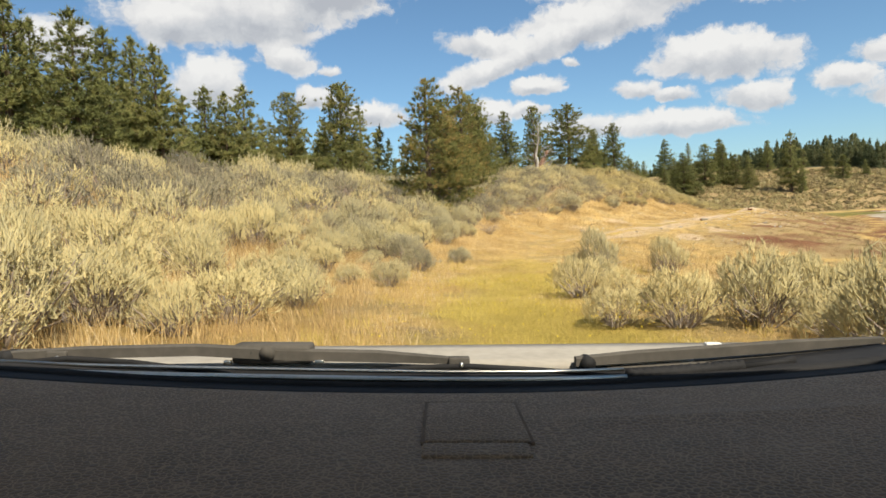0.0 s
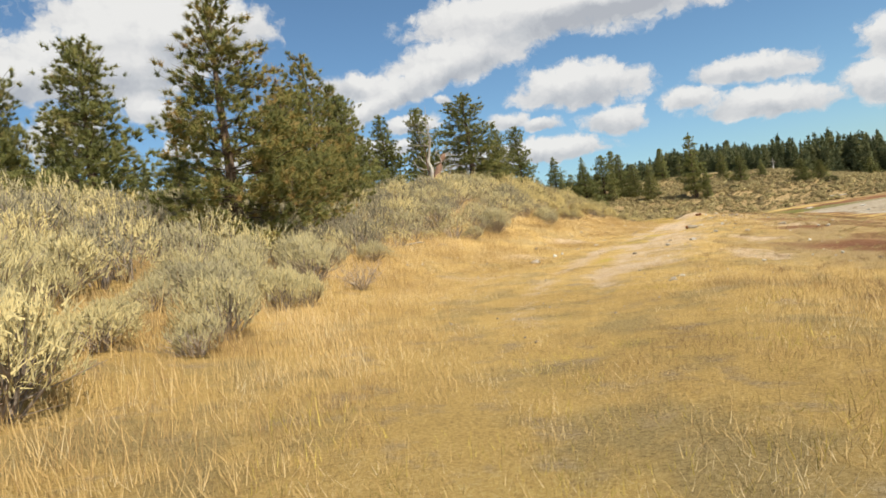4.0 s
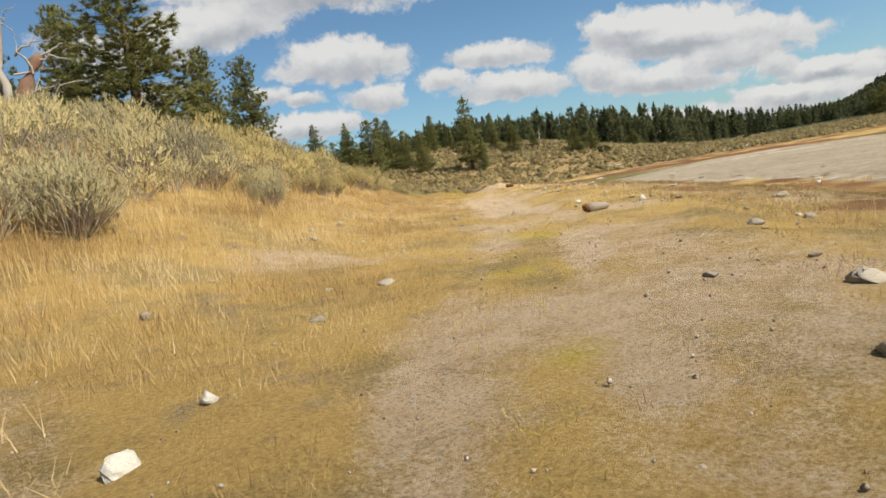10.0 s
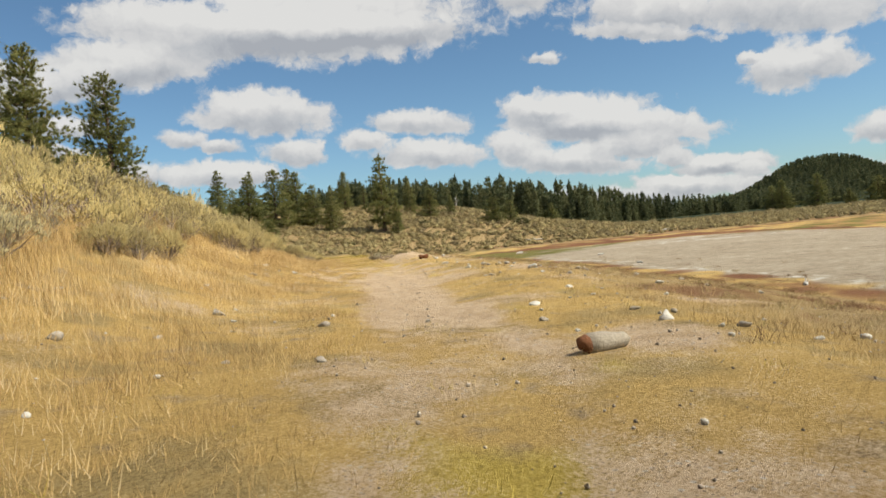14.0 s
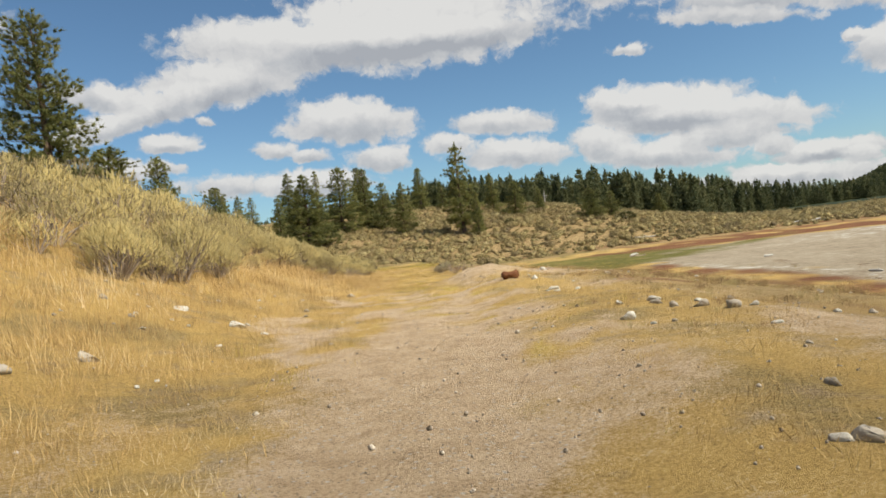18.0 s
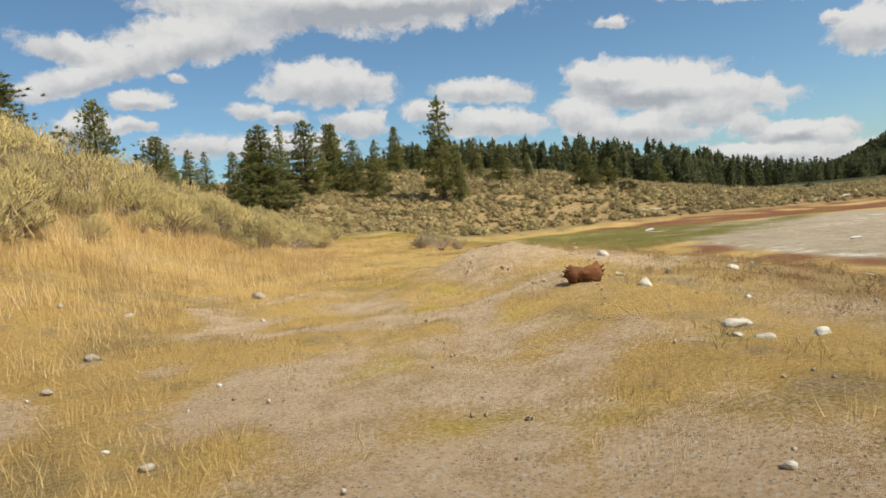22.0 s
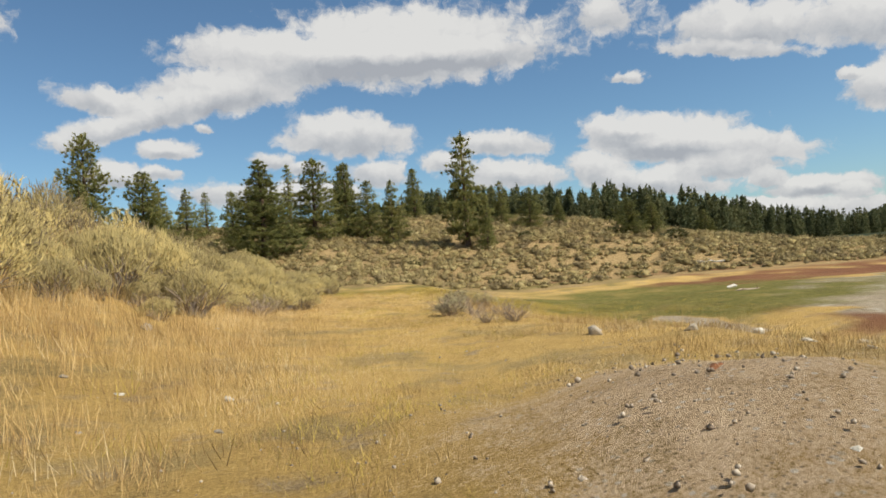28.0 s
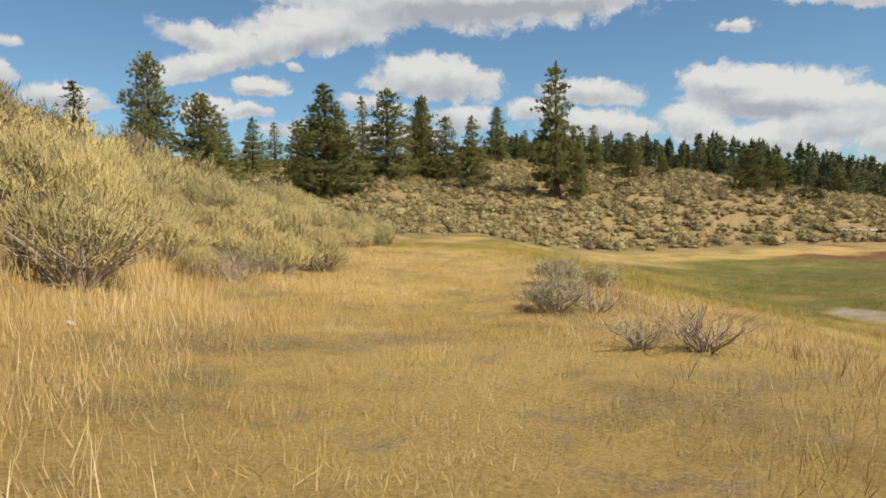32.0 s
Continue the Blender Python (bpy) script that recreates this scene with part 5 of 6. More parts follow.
def build_pebbles():
    rng = np.random.default_rng(9)
    kinds = [stone_arrays(230 + k, rings=3, around=4) for k in range(4)]

    def keep(x, y, r):
        d, s = along(TRACK, x, y)
        soil, green, playa, sage, wood, red, fresh = zones(x, y)
        heap = np.exp(-(((x - 42.1) / 2.4) ** 2 + ((y - 88.2) / 2.6) ** 2))
        p = np.clip(soil * 0.75 + 0.12 * ((d < 0) & (s > 38)) + 0.05 + heap * 2.5, 0, 1) * (sage < 0.6) * (playa < 0.4)
        return (r < p) & (s > 30) & (s < 108) & (d > -13) & (d < 9)

    x, y = scatter(rng, 90000, 0, 60, 30, 110, keep)
    heap = np.exp(-(((x - 42.1) / 2.4) ** 2 + ((y - 88.2) / 2.6) ** 2))
    size = rng.gamma(1.3, 0.014, len(x)) + 0.014 + 0.028 * heap * rng.uniform(0, 1, len(x))
    v, f = many(kinds, x, y, ground_z(x, y) + size * 0.1, size, rng.uniform(0, 6.28, len(x)), rng, tall=size * 0.7)
    tagged(new("loose_stones", mesh_of("loose_stones", v, f, [M_PEBBLE])), "small loose stones and gravel on the track", "stones", kind="stuff")


build_pebbles()


def crooked(rng, a, b, bend, n=6):
    a, b = np.array(a, float), np.array(b, float)
    ln = np.linalg.norm(b - a)
    return [a + (b - a) * i / (n - 1) + rng.normal(0, bend * ln, 3) * math.sin(math.pi * i / (n - 1)) for i in range(n)]


def build_snag():
    """A dead broken pine: red stub, tall bleached stem and bare crooked limbs."""
    rng = np.random.default_rng(17)
    root = thing("dead_tree", "dead broken pine with red stub and bleached bare limbs", "tree")
    x, y = 11.3, 73.6
    z = gz(x, y) - 0.2
    root.matrix_basis = Matrix.Translation((x, y, z))
    stub = limb([(0, 0, -0.2), (0.08, 0, 0.7), (0.3, 0.0, 1.5), (0.66, 0.05, 2.3), (1.02, 0.08, 3.0), (1.22, 0.1, 3.25), (1.36, 0.1, 3.3)], [0.36, 0.30, 0.27, 0.27, 0.25, 0.17, 0.04], 10)
    child("trunk", mesh_of("trunk", *stub, [M_SNAG_RED], smooth_faces=True), root, "split reddish brown leaning trunk")
    stem = limb(crooked(rng, (-0.08, 0, 0.2), (0.22, 0.0, 7.3), 0.014, 12), [0.2, 0.18, 0.16, 0.15, 0.13, 0.11, 0.085, 0.065, 0.05, 0.035, 0.024, 0.01], 8)
    child("stem", mesh_of("stem", *stem, [M_SNAG], smooth_faces=True), root, "tall bleached bare stem")
    dark = limb(crooked(rng, (-0.2, 0, 0.4), (-0.3, 0.1, 4.4), 0.02), [0.1, 0.09, 0.075, 0.06, 0.04, 0.015], 6)
    child("stem", mesh_of("stem", *dark, [M_BARK], smooth_faces=True), root, "dark thin dead stem")
    for a, b in [((1.2, 0.1, 3.2), (2.0, 0, 3.7)), ((1.1, 0, 3.1), (2.2, -0.2, 3.0)), ((0.05, 0, 5.0), (-0.7, 0, 5.25)), ((0.1, 0, 4.1), (-1.1, 0.1, 4.35)), ((0.12, 0, 5.8), (-0.3, 0, 6.3)), ((0.3, 0, 1.2), (2.6, -0.3, 2.2)), ((0.3, 0, 0.9), (2.9, 0, 0.3)), ((0.2, 0, 0.8), (-2.4, 0, 0.2)), ((0.9, 0, 2.6), (0.55, 0, 4.0))]:
        pts = crooked(rng, a, b, 0.08)
        child("limb", mesh_of("limb", *limb(pts, [0.055, 0.048, 0.04, 0.03, 0.02, 0.008], 5), [M_SNAG], smooth_faces=True), root)
    ends = [((0.45, 0.1, 3.3), (1.9, -0.3, 3.9)), ((0.3, 0, 2.6), (1.9, 0.4, 3.0)), ((0.2, 0, 1.6), (1.7, -0.5, 2.2)), ((0.1, 0, 1.2), (1.9, 0.3, 0.7)), ((0.0, 0, 1.9), (-1.5, 0.2, 2.9)), ((0, 0, 1.5), (-1.7, -0.4, 1.6)), ((0, 0, 2.3), (-0.9, 0.3, 3.4)),
            ((0.05, 0, 4.3), (0.6, 0.2, 5.0)), ((0.05, 0, 4.0), (-0.6, -0.2, 4.6)), ((0.1, 0, 5.1), (0.45, 0, 5.7)), ((0.15, 0, 1.0), (1.4, 0.6, 1.5)), ((-0.05, 0, 1.1), (-1.3, 0.6, 0.8)), ((0.2, 0, 2.0), (1.2, 0.8, 1.6))]
    for a, b in ends:
        main = crooked(rng, a, b, 0.09)
        parts = [limb(main, [0.05, 0.045, 0.038, 0.03, 0.02, 0.008], 5)]
        for k in (2, 3, 4):
            tip = main[k] + rng.normal(0, 0.28, 3) + (np.array(b) - np.array(a)) * 0.18
            parts.append(limb(crooked(rng, main[k], tip, 0.1, 4), [0.022, 0.017, 0.012, 0.005], 4))
        child("limb", mesh_of("limb", *join(parts), [M_SNAG], smooth_faces=True), root)


build_snag()


def build_far_snag():
    rng = np.random.default_rng(23)
    root = thing("dead_tree", "grey leafless dead tree at the edge of the far forest", "tree")
    x, y = 131.0, 189.0
    root.matrix_basis = Matrix.Translation((x, y, gz(x, y) - 0.2)) @ Matrix.Diagonal((0.7, 0.7, 0.46, 1))
    child("trunk", mesh_of("trunk", *limb(crooked(rng, (0, 0, 0), (0.4, 0, 9.5), 0.01), [0.3, 0.26, 0.22, 0.16, 0.1, 0.03], 6), [M_DRIFT], smooth_faces=True), root)
    for k in range(14):
        h, a = rng.uniform(2, 8.5), rng.uniform(0, 6.28)
        ln = 3.2 * (1.1 - h / 10)
        child("limb", mesh_of("limb", *limb(crooked(rng, (0.04 * h, 0, h), (ln * math.cos(a), ln * math.sin(a), h - 0.5 + 0.1 * k % 1), 0.06), [0.09, 0.08, 0.07, 0.06, 0.04, 0.02], 4), [M_DRIFT], smooth_faces=True), root)


build_far_snag()


def build_log(name, label, x, y, ln, rad, turn, mat, seed, stubs=2, tilt=0.0, lift=0.6):
    """A weathered log with a split end and broken branch stubs."""
    rng = np.random.default_rng(seed)
    root = thing(name, label, "log")
    root.matrix_basis = Matrix.Translation((x, y, gz(x, y) + rad * lift)) @ Matrix.Rotation(radians(turn), 4, "Z") @ Matrix.Rotation(radians(tilt), 4, "Y")
    pts = crooked(rng, (-ln / 2, 0, 0), (ln / 2, 0, 0), 0.02, 8)
    radii = [rad * q * rng.uniform(0.85, 1.12) for q in (0.02, 0.9, 1.05, 1.0, 0.95, 0.9, 0.75, 0.02)]
    child("trunk", mesh_of("trunk", *limb(pts, radii, 9), [mat], smooth_faces=True), root)
    for k in range(stubs):
        i = 2 + k * 2 % 5
        tip = pts[i] + np.array([rng.normal(0, 0.3), rng.normal(0, 0.5), rng.uniform(0.3, 1.0)]) * max(0.25, rad * 2.2)
        child("branch", mesh_of("branch", *limb(crooked(rng, pts[i], tip, 0.05, 4), [rad * 0.4, rad * 0.33, rad * 0.25, rad * 0.05], 6), [mat], smooth_faces=True), root)
    return root


stub = build_log("rotten_log", "short weathered grey log with rotten red end beside the track", 23.5, 57.6, 0.66, 0.132, -20, M_ROCK_TAN, 2, 0, lift=0.65)
child("rotten_end", mesh_of("rotten_end", *limb([(-0.37, 0, -0.04), (-0.34, 0.01, 0), (-0.29, 0, 0), (-0.22, 0, 0)], [0.03, 0.105, 0.13, 0.09], 9), [M_ROT], smooth_faces=True), stub, "crumbling red-brown rotten end")


def build_rotten_stump(x, y, turn):
    """A short rotten log, split along its length, with upright jagged ends."""
    rng = np.random.default_rng(3)
    root = thing("rotten_log", "rotten reddish brown log stump with jagged ends on gravel", "log")
    root.matrix_basis = Matrix.Translation((x, y, gz(x, y))) @ Matrix.Rotation(radians(turn), 4, "Z")
    n, around, v, f = 9, 12, [], []
    for i in range(n):
        u = i / (n - 1)
        for k in range(around):
            q = 2 * math.pi * k / around
            r = 0.125 * (0.02 if i in (0, n - 1) else 1.0 + rng.uniform(-0.22, 0.25))
            high = math.sin(q) * r * (1.0 + 0.25 * math.cos(7 * u))
            v.append((-0.27 + 0.54 * u + rng.normal(0, 0.012), math.cos(q) * r * 1.15, 0.10 + high))
    for i in range(n - 1):
        for k in range(around):
            a, b = i * around + k, i * around + (k + 1) % around
            f += [(a, b, b + around), (a, b + around, a + around)]
    child("trunk", mesh_of("trunk", np.array(v), np.array(f), [M_ROT]), root)
    for k in range(16):
        side = -1 if k % 2 else 1
        px, py, pz = side * rng.uniform(0.17, 0.25), rng.uniform(-0.10, 0.10), rng.uniform(0.06, 0.2)
        tip = (px + side * rng.uniform(0.03, 0.11), py + rng.normal(0, 0.02), pz + rng.uniform(-0.02, 0.06))
        child("splinter", mesh_of("splinter", *limb([(px, py, pz), tip], [0.028, 0.004], 4), [M_ROT]), root)


build_rotten_stump(39.75, 83.0, -35)
build_log("fallen_log", "thin weathered log lying in grass below the sagebrush", 5.9, 52.6, 1.7, 0.06, 8, M_ROCK_TAN, 14, 1)
build_log("fallen_log", "thin weathered log lying in grass below the sagebrush", 7.7, 54.5, 0.9, 0.05, -5, M_ROCK_TAN, 15, 0)
build_log("driftwood", "small reddish stick on top of the gravel heap", 42.2, 88.5, 0.34, 0.03, 20, M_ROT, 4, 0, lift=-0.4)
build_log("fallen_log", "bleached fallen log lying in grass at the slope foot", 96.0, 127.8, 4.2, 0.13, -40, M_DRIFT, 5, 2)
build_log("fallen_log", "thin bleached fallen log beside the sage", 112.0, 114.0, 5.0, 0.12, -35, M_DRIFT, 6, 1)
build_log("driftwood", "bleached driftwood lying on the dry lake bed", 45.2, 64.3, 0.9, 0.08, 25, M_DRIFT, 7, 2)
build_log("driftwood", "bleached driftwood lying on the dry lake bed", 67.5, 91.9, 0.7, 0.09, -30, M_DRIFT, 8, 1)
build_log("driftwood", "bleached driftwood lying on the green flat", 77.2, 112.4, 1.6, 0.10, 10, M_DRIFT, 9, 2)
build_log("driftwood", "dark branch lying on the green flat", 74.5, 109.5, 1.9, 0.07, -15, M_TWIG, 10, 3)
build_log("driftwood", "bleached driftwood lying on the dry lake bed", 57.5, 80.7, 0.8, 0.07, 70, M_DRIFT, 11, 1)
build_log("fallen_log", "dark fallen log among the hillside sagebrush", 3.0, 61.5, 1.6, 0.16, 10, M_ROT, 12, 2)


def dead_bush_mesh(seed, stems=44):
    rng = np.random.default_rng(seed)
    parts = []
    for k in range(stems):
        a, r, h = rng.uniform(0, 6.28), rng.uniform(0.15, 0.6), rng.uniform(0.35, 0.85)
        p = crooked(rng, (0.04 * math.cos(a), 0.04 * math.sin(a), -0.05), (r * math.cos(a), r * math.sin(a), h), 0.07, 5)
        parts.append(limb(p, [0.010, 0.008, 0.006, 0.004, 0.002], 3))
        for q in (2, 3):
            tip = p[q] + rng.normal(0, 0.13, 3) + np.array([0, 0, 0.12])
            parts.append(limb([p[q], tip], [0.006, 0.002], 3))
    return mesh_of("twigs", *join(parts), [M_TWIG])


TWIGS = [dead_bush_mesh(300), dead_bush_mesh(301, 34)]


def put_dead_bush(x, y, size, k, leafy_part=False, label="dry leafless bush with brown twigs in golden grass"):
    root = thing("dry_bush", label, "shrub", "dry bushes")
    root.matrix_basis = Matrix.Translation((x, y, gz(x, y))) @ Matrix.Rotation(x * 3.1, 4, "Z") @ Matrix.Diagonal((size * 1.3, size * 1.3, size * 0.75, 1))
    tagged(child("twig_work", TWIGS[k], root), kind="stuff")
    if leafy_part:
        ob = tagged(child("foliage", SAGE_NEAR[4][1], root, "sparse pale leaves"), kind="stuff")
        ob.matrix_basis = Matrix.Diagonal((0.8, 0.8, 0.85, 1))


for row in [(48.2, 101.7, 1.05, 0, True), (48.8, 101.4, 0.85, 1, False), (47.5, 98.9, 0.8, 1, False), (48.1, 98.5, 0.95, 0, False), (50.5, 105.0, 1.1, 1, True), (51.4, 104.6, 0.9, 0, True), (3.0, 40.5, 1.3, 1, False), (43.8, 106.0, 1.2, 0, False), (40.2, 102.8, 0.9, 1, False), ]:
    put_dead_bush(*row)

# sagebrush that stands alone beside the start of the track
for x, y, size, tall, k in [
    (2.75, 13.0, 1.15, 1.05, 4), (3.3, 12.4, 0.9, 0.85, 2), (2.5, 9.6, 0.95, 0.75, 0), (3.4, 9.3, 1.2, 1.05, 1), (4.5, 9.2, 1.35, 1.3, 3), (5.6, 9.6, 1.4, 1.25, 1), (5.0, 8.2, 1.1, 0.95, 2), (6.5, 18.6, 1.2, 1.5, 4), (3.75, 17.9, 0.9, 0.85, 3), (4.25, 17.6, 1.1, 1.75, 4), (4.0, 16.6, 0.8, 0.8, 2),
    (-1.3, 15.4, 1.0, 0.8, 0), (-2.6, 11.6, 0.75, 0.7, 4), (-4.6, 8.2, 1.3, 1.2, 4), (-3.6, 8.4, 0.9, 0.95, 4), (-5.6, 10.8, 1.5, 1.5, 4), (0.6, 24.5, 0.9, 0.8, 1), (7.4, 11.2, 1.3, 1.2, 0), (8.6, 13.8, 1.2, 1.1, 1), (6.6, 13.2, 1.1, 1.0, 2), (9.6, 17.0, 1.3, 1.2, 3),
]:
    put_sage(k, x, y, size, tall, x * 2.3 + y, "tall pale grey sagebrush beside the start of the track")


def build_green_bush(x, y, size):
    wood, leaf = sage_arrays(int(x), 9, 150, 0.2, 0.06, low=0.1)
    root = thing("green_bush", "low dark green bush on the lakeside flat", "shrub", "green bushes")
    root.matrix_basis = Matrix.Translation((x, y, gz(x, y))) @ Matrix.Diagonal((size * 1.4, size * 1.4, size * 0.7, 1))
    tagged(child("stem_tangle", mesh_of("stem_tangle", *wood, [M_SAGE_STEM]), root), kind="stuff")
    tagged(child("foliage", mesh_of("foliage", *leaf, [M_GREENLEAF]), root), kind="stuff")


for x, y, size in [(85.4, 127.5, 0.9), (104, 138, 2.2), (92, 152, 1.6), (126, 150, 2.0), (70, 143, 1.2), (137, 130, 1.6)]:
    build_green_bush(x, y, size)


def build_flowers():
    rng = np.random.default_rng(12)
    x, y = scatter(rng, 900, -1.0, 3.5, 7.0, 15, lambda a, b, r: r < 0.33)
    c = np.column_stack([x, y, ground_z(x, y) + rng.uniform(0.2, 0.42, len(x))])
    v, f = tuft_tris(rng, c, np.tile([0, 0, 0.3], (len(c), 1)), 4, 0.02, 0.016, 0.8)
    tagged(new("yellow_flowers", mesh_of("yellow_flowers", v, f, [M_FLOWER])), "small yellow flowers in the grass of the track", "flowers", kind="stuff")


build_flowers()


def build_weeds():
    """Low brown and olive weeds on the gravel between the track and the lake."""
    rng = np.random.default_rng(44)
    kinds = []
    for k in range(6):
        n = 64
        a, r = rng.uniform(0, 6.28, n), rng.uniform(0, 0.3, n)
        cs = np.column_stack([r * np.cos(a), r * np.sin(a), rng.uniform(0.02, 0.16, n)])
        kinds.append(tuft_tris(rng, cs, np.column_stack([np.cos(a) * 0.5, np.sin(a) * 0.5, np.ones(n) * 0.8]), 1, 0.13, 0.009, 0.4))

    def keep(x, y, r):
        d, s = along(TRACK, x, y)
        lake = inside(SHORE, x, y)
        p = 0.5 * np.exp(-((lake + 3.5) / 3.5) ** 2) + (0.22 + 0.16 * smooth(-d, 4, 7)) * smooth(-d, 2.5, 5) * (lake < 0) + 0.34 * smooth(waves(x, y, 2.2, 46), 0.1, 0.7) * np.exp(-((lake - 3) / 3.0) ** 2)
        p = p * smooth(waves(x, y, 3.2, 45), -0.5, 0.6)
        return (r < p) & (d < -2) & (s > 22) & (s < 112)

    x, y = scatter(rng, 30000, 4, 66, 26, 112, keep)
    size = rng.uniform(0.45, 1.0, len(x))
    v, f, tn = many(kinds, x, y, ground_z(x, y), size, rng.uniform(0, 6.28, len(x)), rng, tall=size * rng.uniform(0.7, 1.3, len(x)), tones=rng.normal(0, 0.22, len(x)) - 0.15 * smooth(inside(SHORE, x, y), -5, -1))
    tagged(new("weeds", set_tone(mesh_of("weeds", v, f, [M_WEED]), tn)), "low brown and olive weeds on lakeside gravel", "weeds", kind="stuff")


build_weeds()


# ---- the vehicle, standing at the start of the track ----
def build_vehicle():
    base = cam_pose(*PATH[0][1:])
    # axes of the car: x right, y ahead, z up, its origin at the eye above the dashboard
    frame_m = base @ Matrix(((1, 0, 0, 0), (0, 0, 1, 0), (0, -1, 0, 0), (0, 0, 0, 1)))
    root = thing("off_road_vehicle", "dusty grey off-road vehicle with black grained dashboard standing in grass", "car")
    root.matrix_basis = frame_m

    def plastic(name, dark, light, scale_, rough, leather=False, metal=0.0):
        m, t, b = material(name, rough, 0.12, metal)
        co = node(t, "ShaderNodeTexCoord").outputs["Object"]
        f = math_node(t, "ADD", math_node(t, "MULTIPLY", noise_tex(t, co, scale_, 4), 0.6), math_node(t, "MULTIPLY", noise_tex(t, co, scale_ * 9, 5), 0.45))
        col = ramp(t, f, [(0.25, dark), (0.8, light)])
        if leather:
            vo = node(t, "ShaderNodeTexVoronoi", Scale=130.0)
            vo.feature = "DISTANCE_TO_EDGE"
            link(t, co, vo.inputs["Vector"])
            crease = ramp(t, vo.outputs["Distance"], [(0.0, (1, 1, 1)), (0.12, (0, 0, 0))])
            col = mix(t, math_node(t, "MULTIPLY", crease, 0.75), col, (0.40, 0.27, 0.16))
            bump(t, b, vo.outputs["Distance"], 0.8, 0.003)
        link(t, col, b.inputs["Base Color"])
        return m

    m_dash = plastic("grained_vinyl", (0.122, 0.08, 0.05), (0.27, 0.18, 0.112), 3.0, 0.62, True)
    m_black = plastic("black_rubber", (0.008, 0.008, 0.008), (0.03, 0.028, 0.026), 8.0, 0.7)
    m_grey = plastic("dusty_grey_plastic", (0.05, 0.045, 0.036), (0.115, 0.10, 0.08), 7.0, 0.75)
    m_paint = plastic("dusty_grey_paint", (0.16, 0.165, 0.155), (0.30, 0.295, 0.27), 2.5, 0.42)
    m_dust = plastic("dusty_panel", (0.23, 0.205, 0.165), (0.40, 0.36, 0.29), 5.0, 0.85)
    m_chrome = plastic("worn_chrome", (0.35, 0.33, 0.28), (0.7, 0.66, 0.58), 12.0, 0.28, metal=1.0)
    m_rust = plastic("rusty_metal", (0.16, 0.07, 0.03), (0.36, 0.18, 0.08), 14.0, 0.85)
    m_gap = plastic("dirt_in_gap", (0.10, 0.065, 0.04), (0.22, 0.15, 0.10), 20.0, 0.95)
    m_white = plastic("white_sticker", (0.6, 0.58, 0.52), (0.8, 0.78, 0.72), 30.0, 0.6)

    def part(name, bm, mat, parent=root, label="", smoothed=True):
        me = bpy.data.meshes.new(name)
        bm.normal_update()
        bm.to_mesh(me)
        bm.free()
        me.materials.append(mat)
        if smoothed:
            me.polygons.foreach_set("use_smooth", np.ones(len(me.polygons), bool))
        return child(name, me, parent, label)

    def sheet(fn, us, vs, thick):
        """A curved sheet of some thickness: fn(u, v) gives its upper side."""
        bm = bmesh.new()
        top = [[bm.verts.new(fn(u, v)) for u in us] for v in vs]
        low = [[bm.verts.new(Vector(fn(u, v)) - Vector((0, 0, thick))) for u in us] for v in vs]
        ny, nx = len(vs), len(us)
        for j in range(ny - 1):
            for i in range(nx - 1):
                bm.faces.new((top[j][i], top[j][i + 1], top[j + 1][i + 1], top[j + 1][i]))
                bm.faces.new((low[j][i], low[j + 1][i], low[j + 1][i + 1], low[j][i + 1]))
        for j in range(ny - 1):
            bm.faces.new((top[j][0], top[j + 1][0], low[j + 1][0], low[j][0]))
            bm.faces.new((top[j + 1][nx - 1], top[j][nx - 1], low[j][nx - 1], low[j + 1][nx - 1]))
        for i in range(nx - 1):
            bm.faces.new((top[0][i + 1], top[0][i], low[0][i], low[0][i + 1]))
            bm.faces.new((top[ny - 1][i], top[ny - 1][i + 1], low[ny - 1][i + 1], low[ny - 1][i]))
        return bm

    def box(x0, x1, y0, y1, z0, z1, bevel=0.004):
        bm = bmesh.new()
        bmesh.ops.create_cube(bm, size=1)
        for v in bm.verts:
            v.co = Vector(((x0 + x1) / 2 + v.co.x * (x1 - x0), (y0 + y1) / 2 + v.co.y * (y1 - y0), (z0 + z1) / 2 + v.co.z * (z1 - z0)))
        if bevel:
            bmesh.ops.bevel(bm, geom=list(bm.edges), offset=bevel, segments=2, affect="EDGES", profile=0.6)
        return bm

    def rod(points, radii, sides=8):
        v, f = limb(points, radii, sides)
        bm = bmesh.new()
        vs = [bm.verts.new(p) for p in v]
        for tri in f:
            bm.faces.new([vs[i] for i in tri])
        for ring in (range(sides), range(len(v) - sides, len(v))):
            bm.faces.new([vs[i] for i in ring])
        bmesh.ops.recalc_face_normals(bm, faces=list(bm.faces))
        return bm

    def bar(points, wide, high):
        """A flat tapered bar along points."""
        bm = bmesh.new()
        rings = []
        for p, w, h in zip(points, wide, high):
            rings.append([bm.verts.new(p + Vector((0, dy * w, dz * h))) for dy, dz in ((-0.5, -0.5), (0.5, -0.5), (0.5, 0.35), (0.25, 0.5), (-0.25, 0.5), (-0.5, 0.35))])
        for a, b in zip(rings, rings[1:]):
            for k in range(6):
                bm.faces.new((a[k], a[(k + 1) % 6], b[(k + 1) % 6], b[k]))
        bm.faces.new(rings[0])
        bm.faces.new(rings[-1])
        bmesh.ops.recalc_face_normals(bm, faces=list(bm.faces))
        return bm

    def at(px, py, depth):
        """A point seen that far right and down of the eye's axis (in thousandths of the depth)."""
        return Vector((px * depth / 1000, depth, -py * depth / 1000))

    def edge_lift(x):
        return (0.026 if x < 0 else 0.038) * (x / 0.70) ** 2

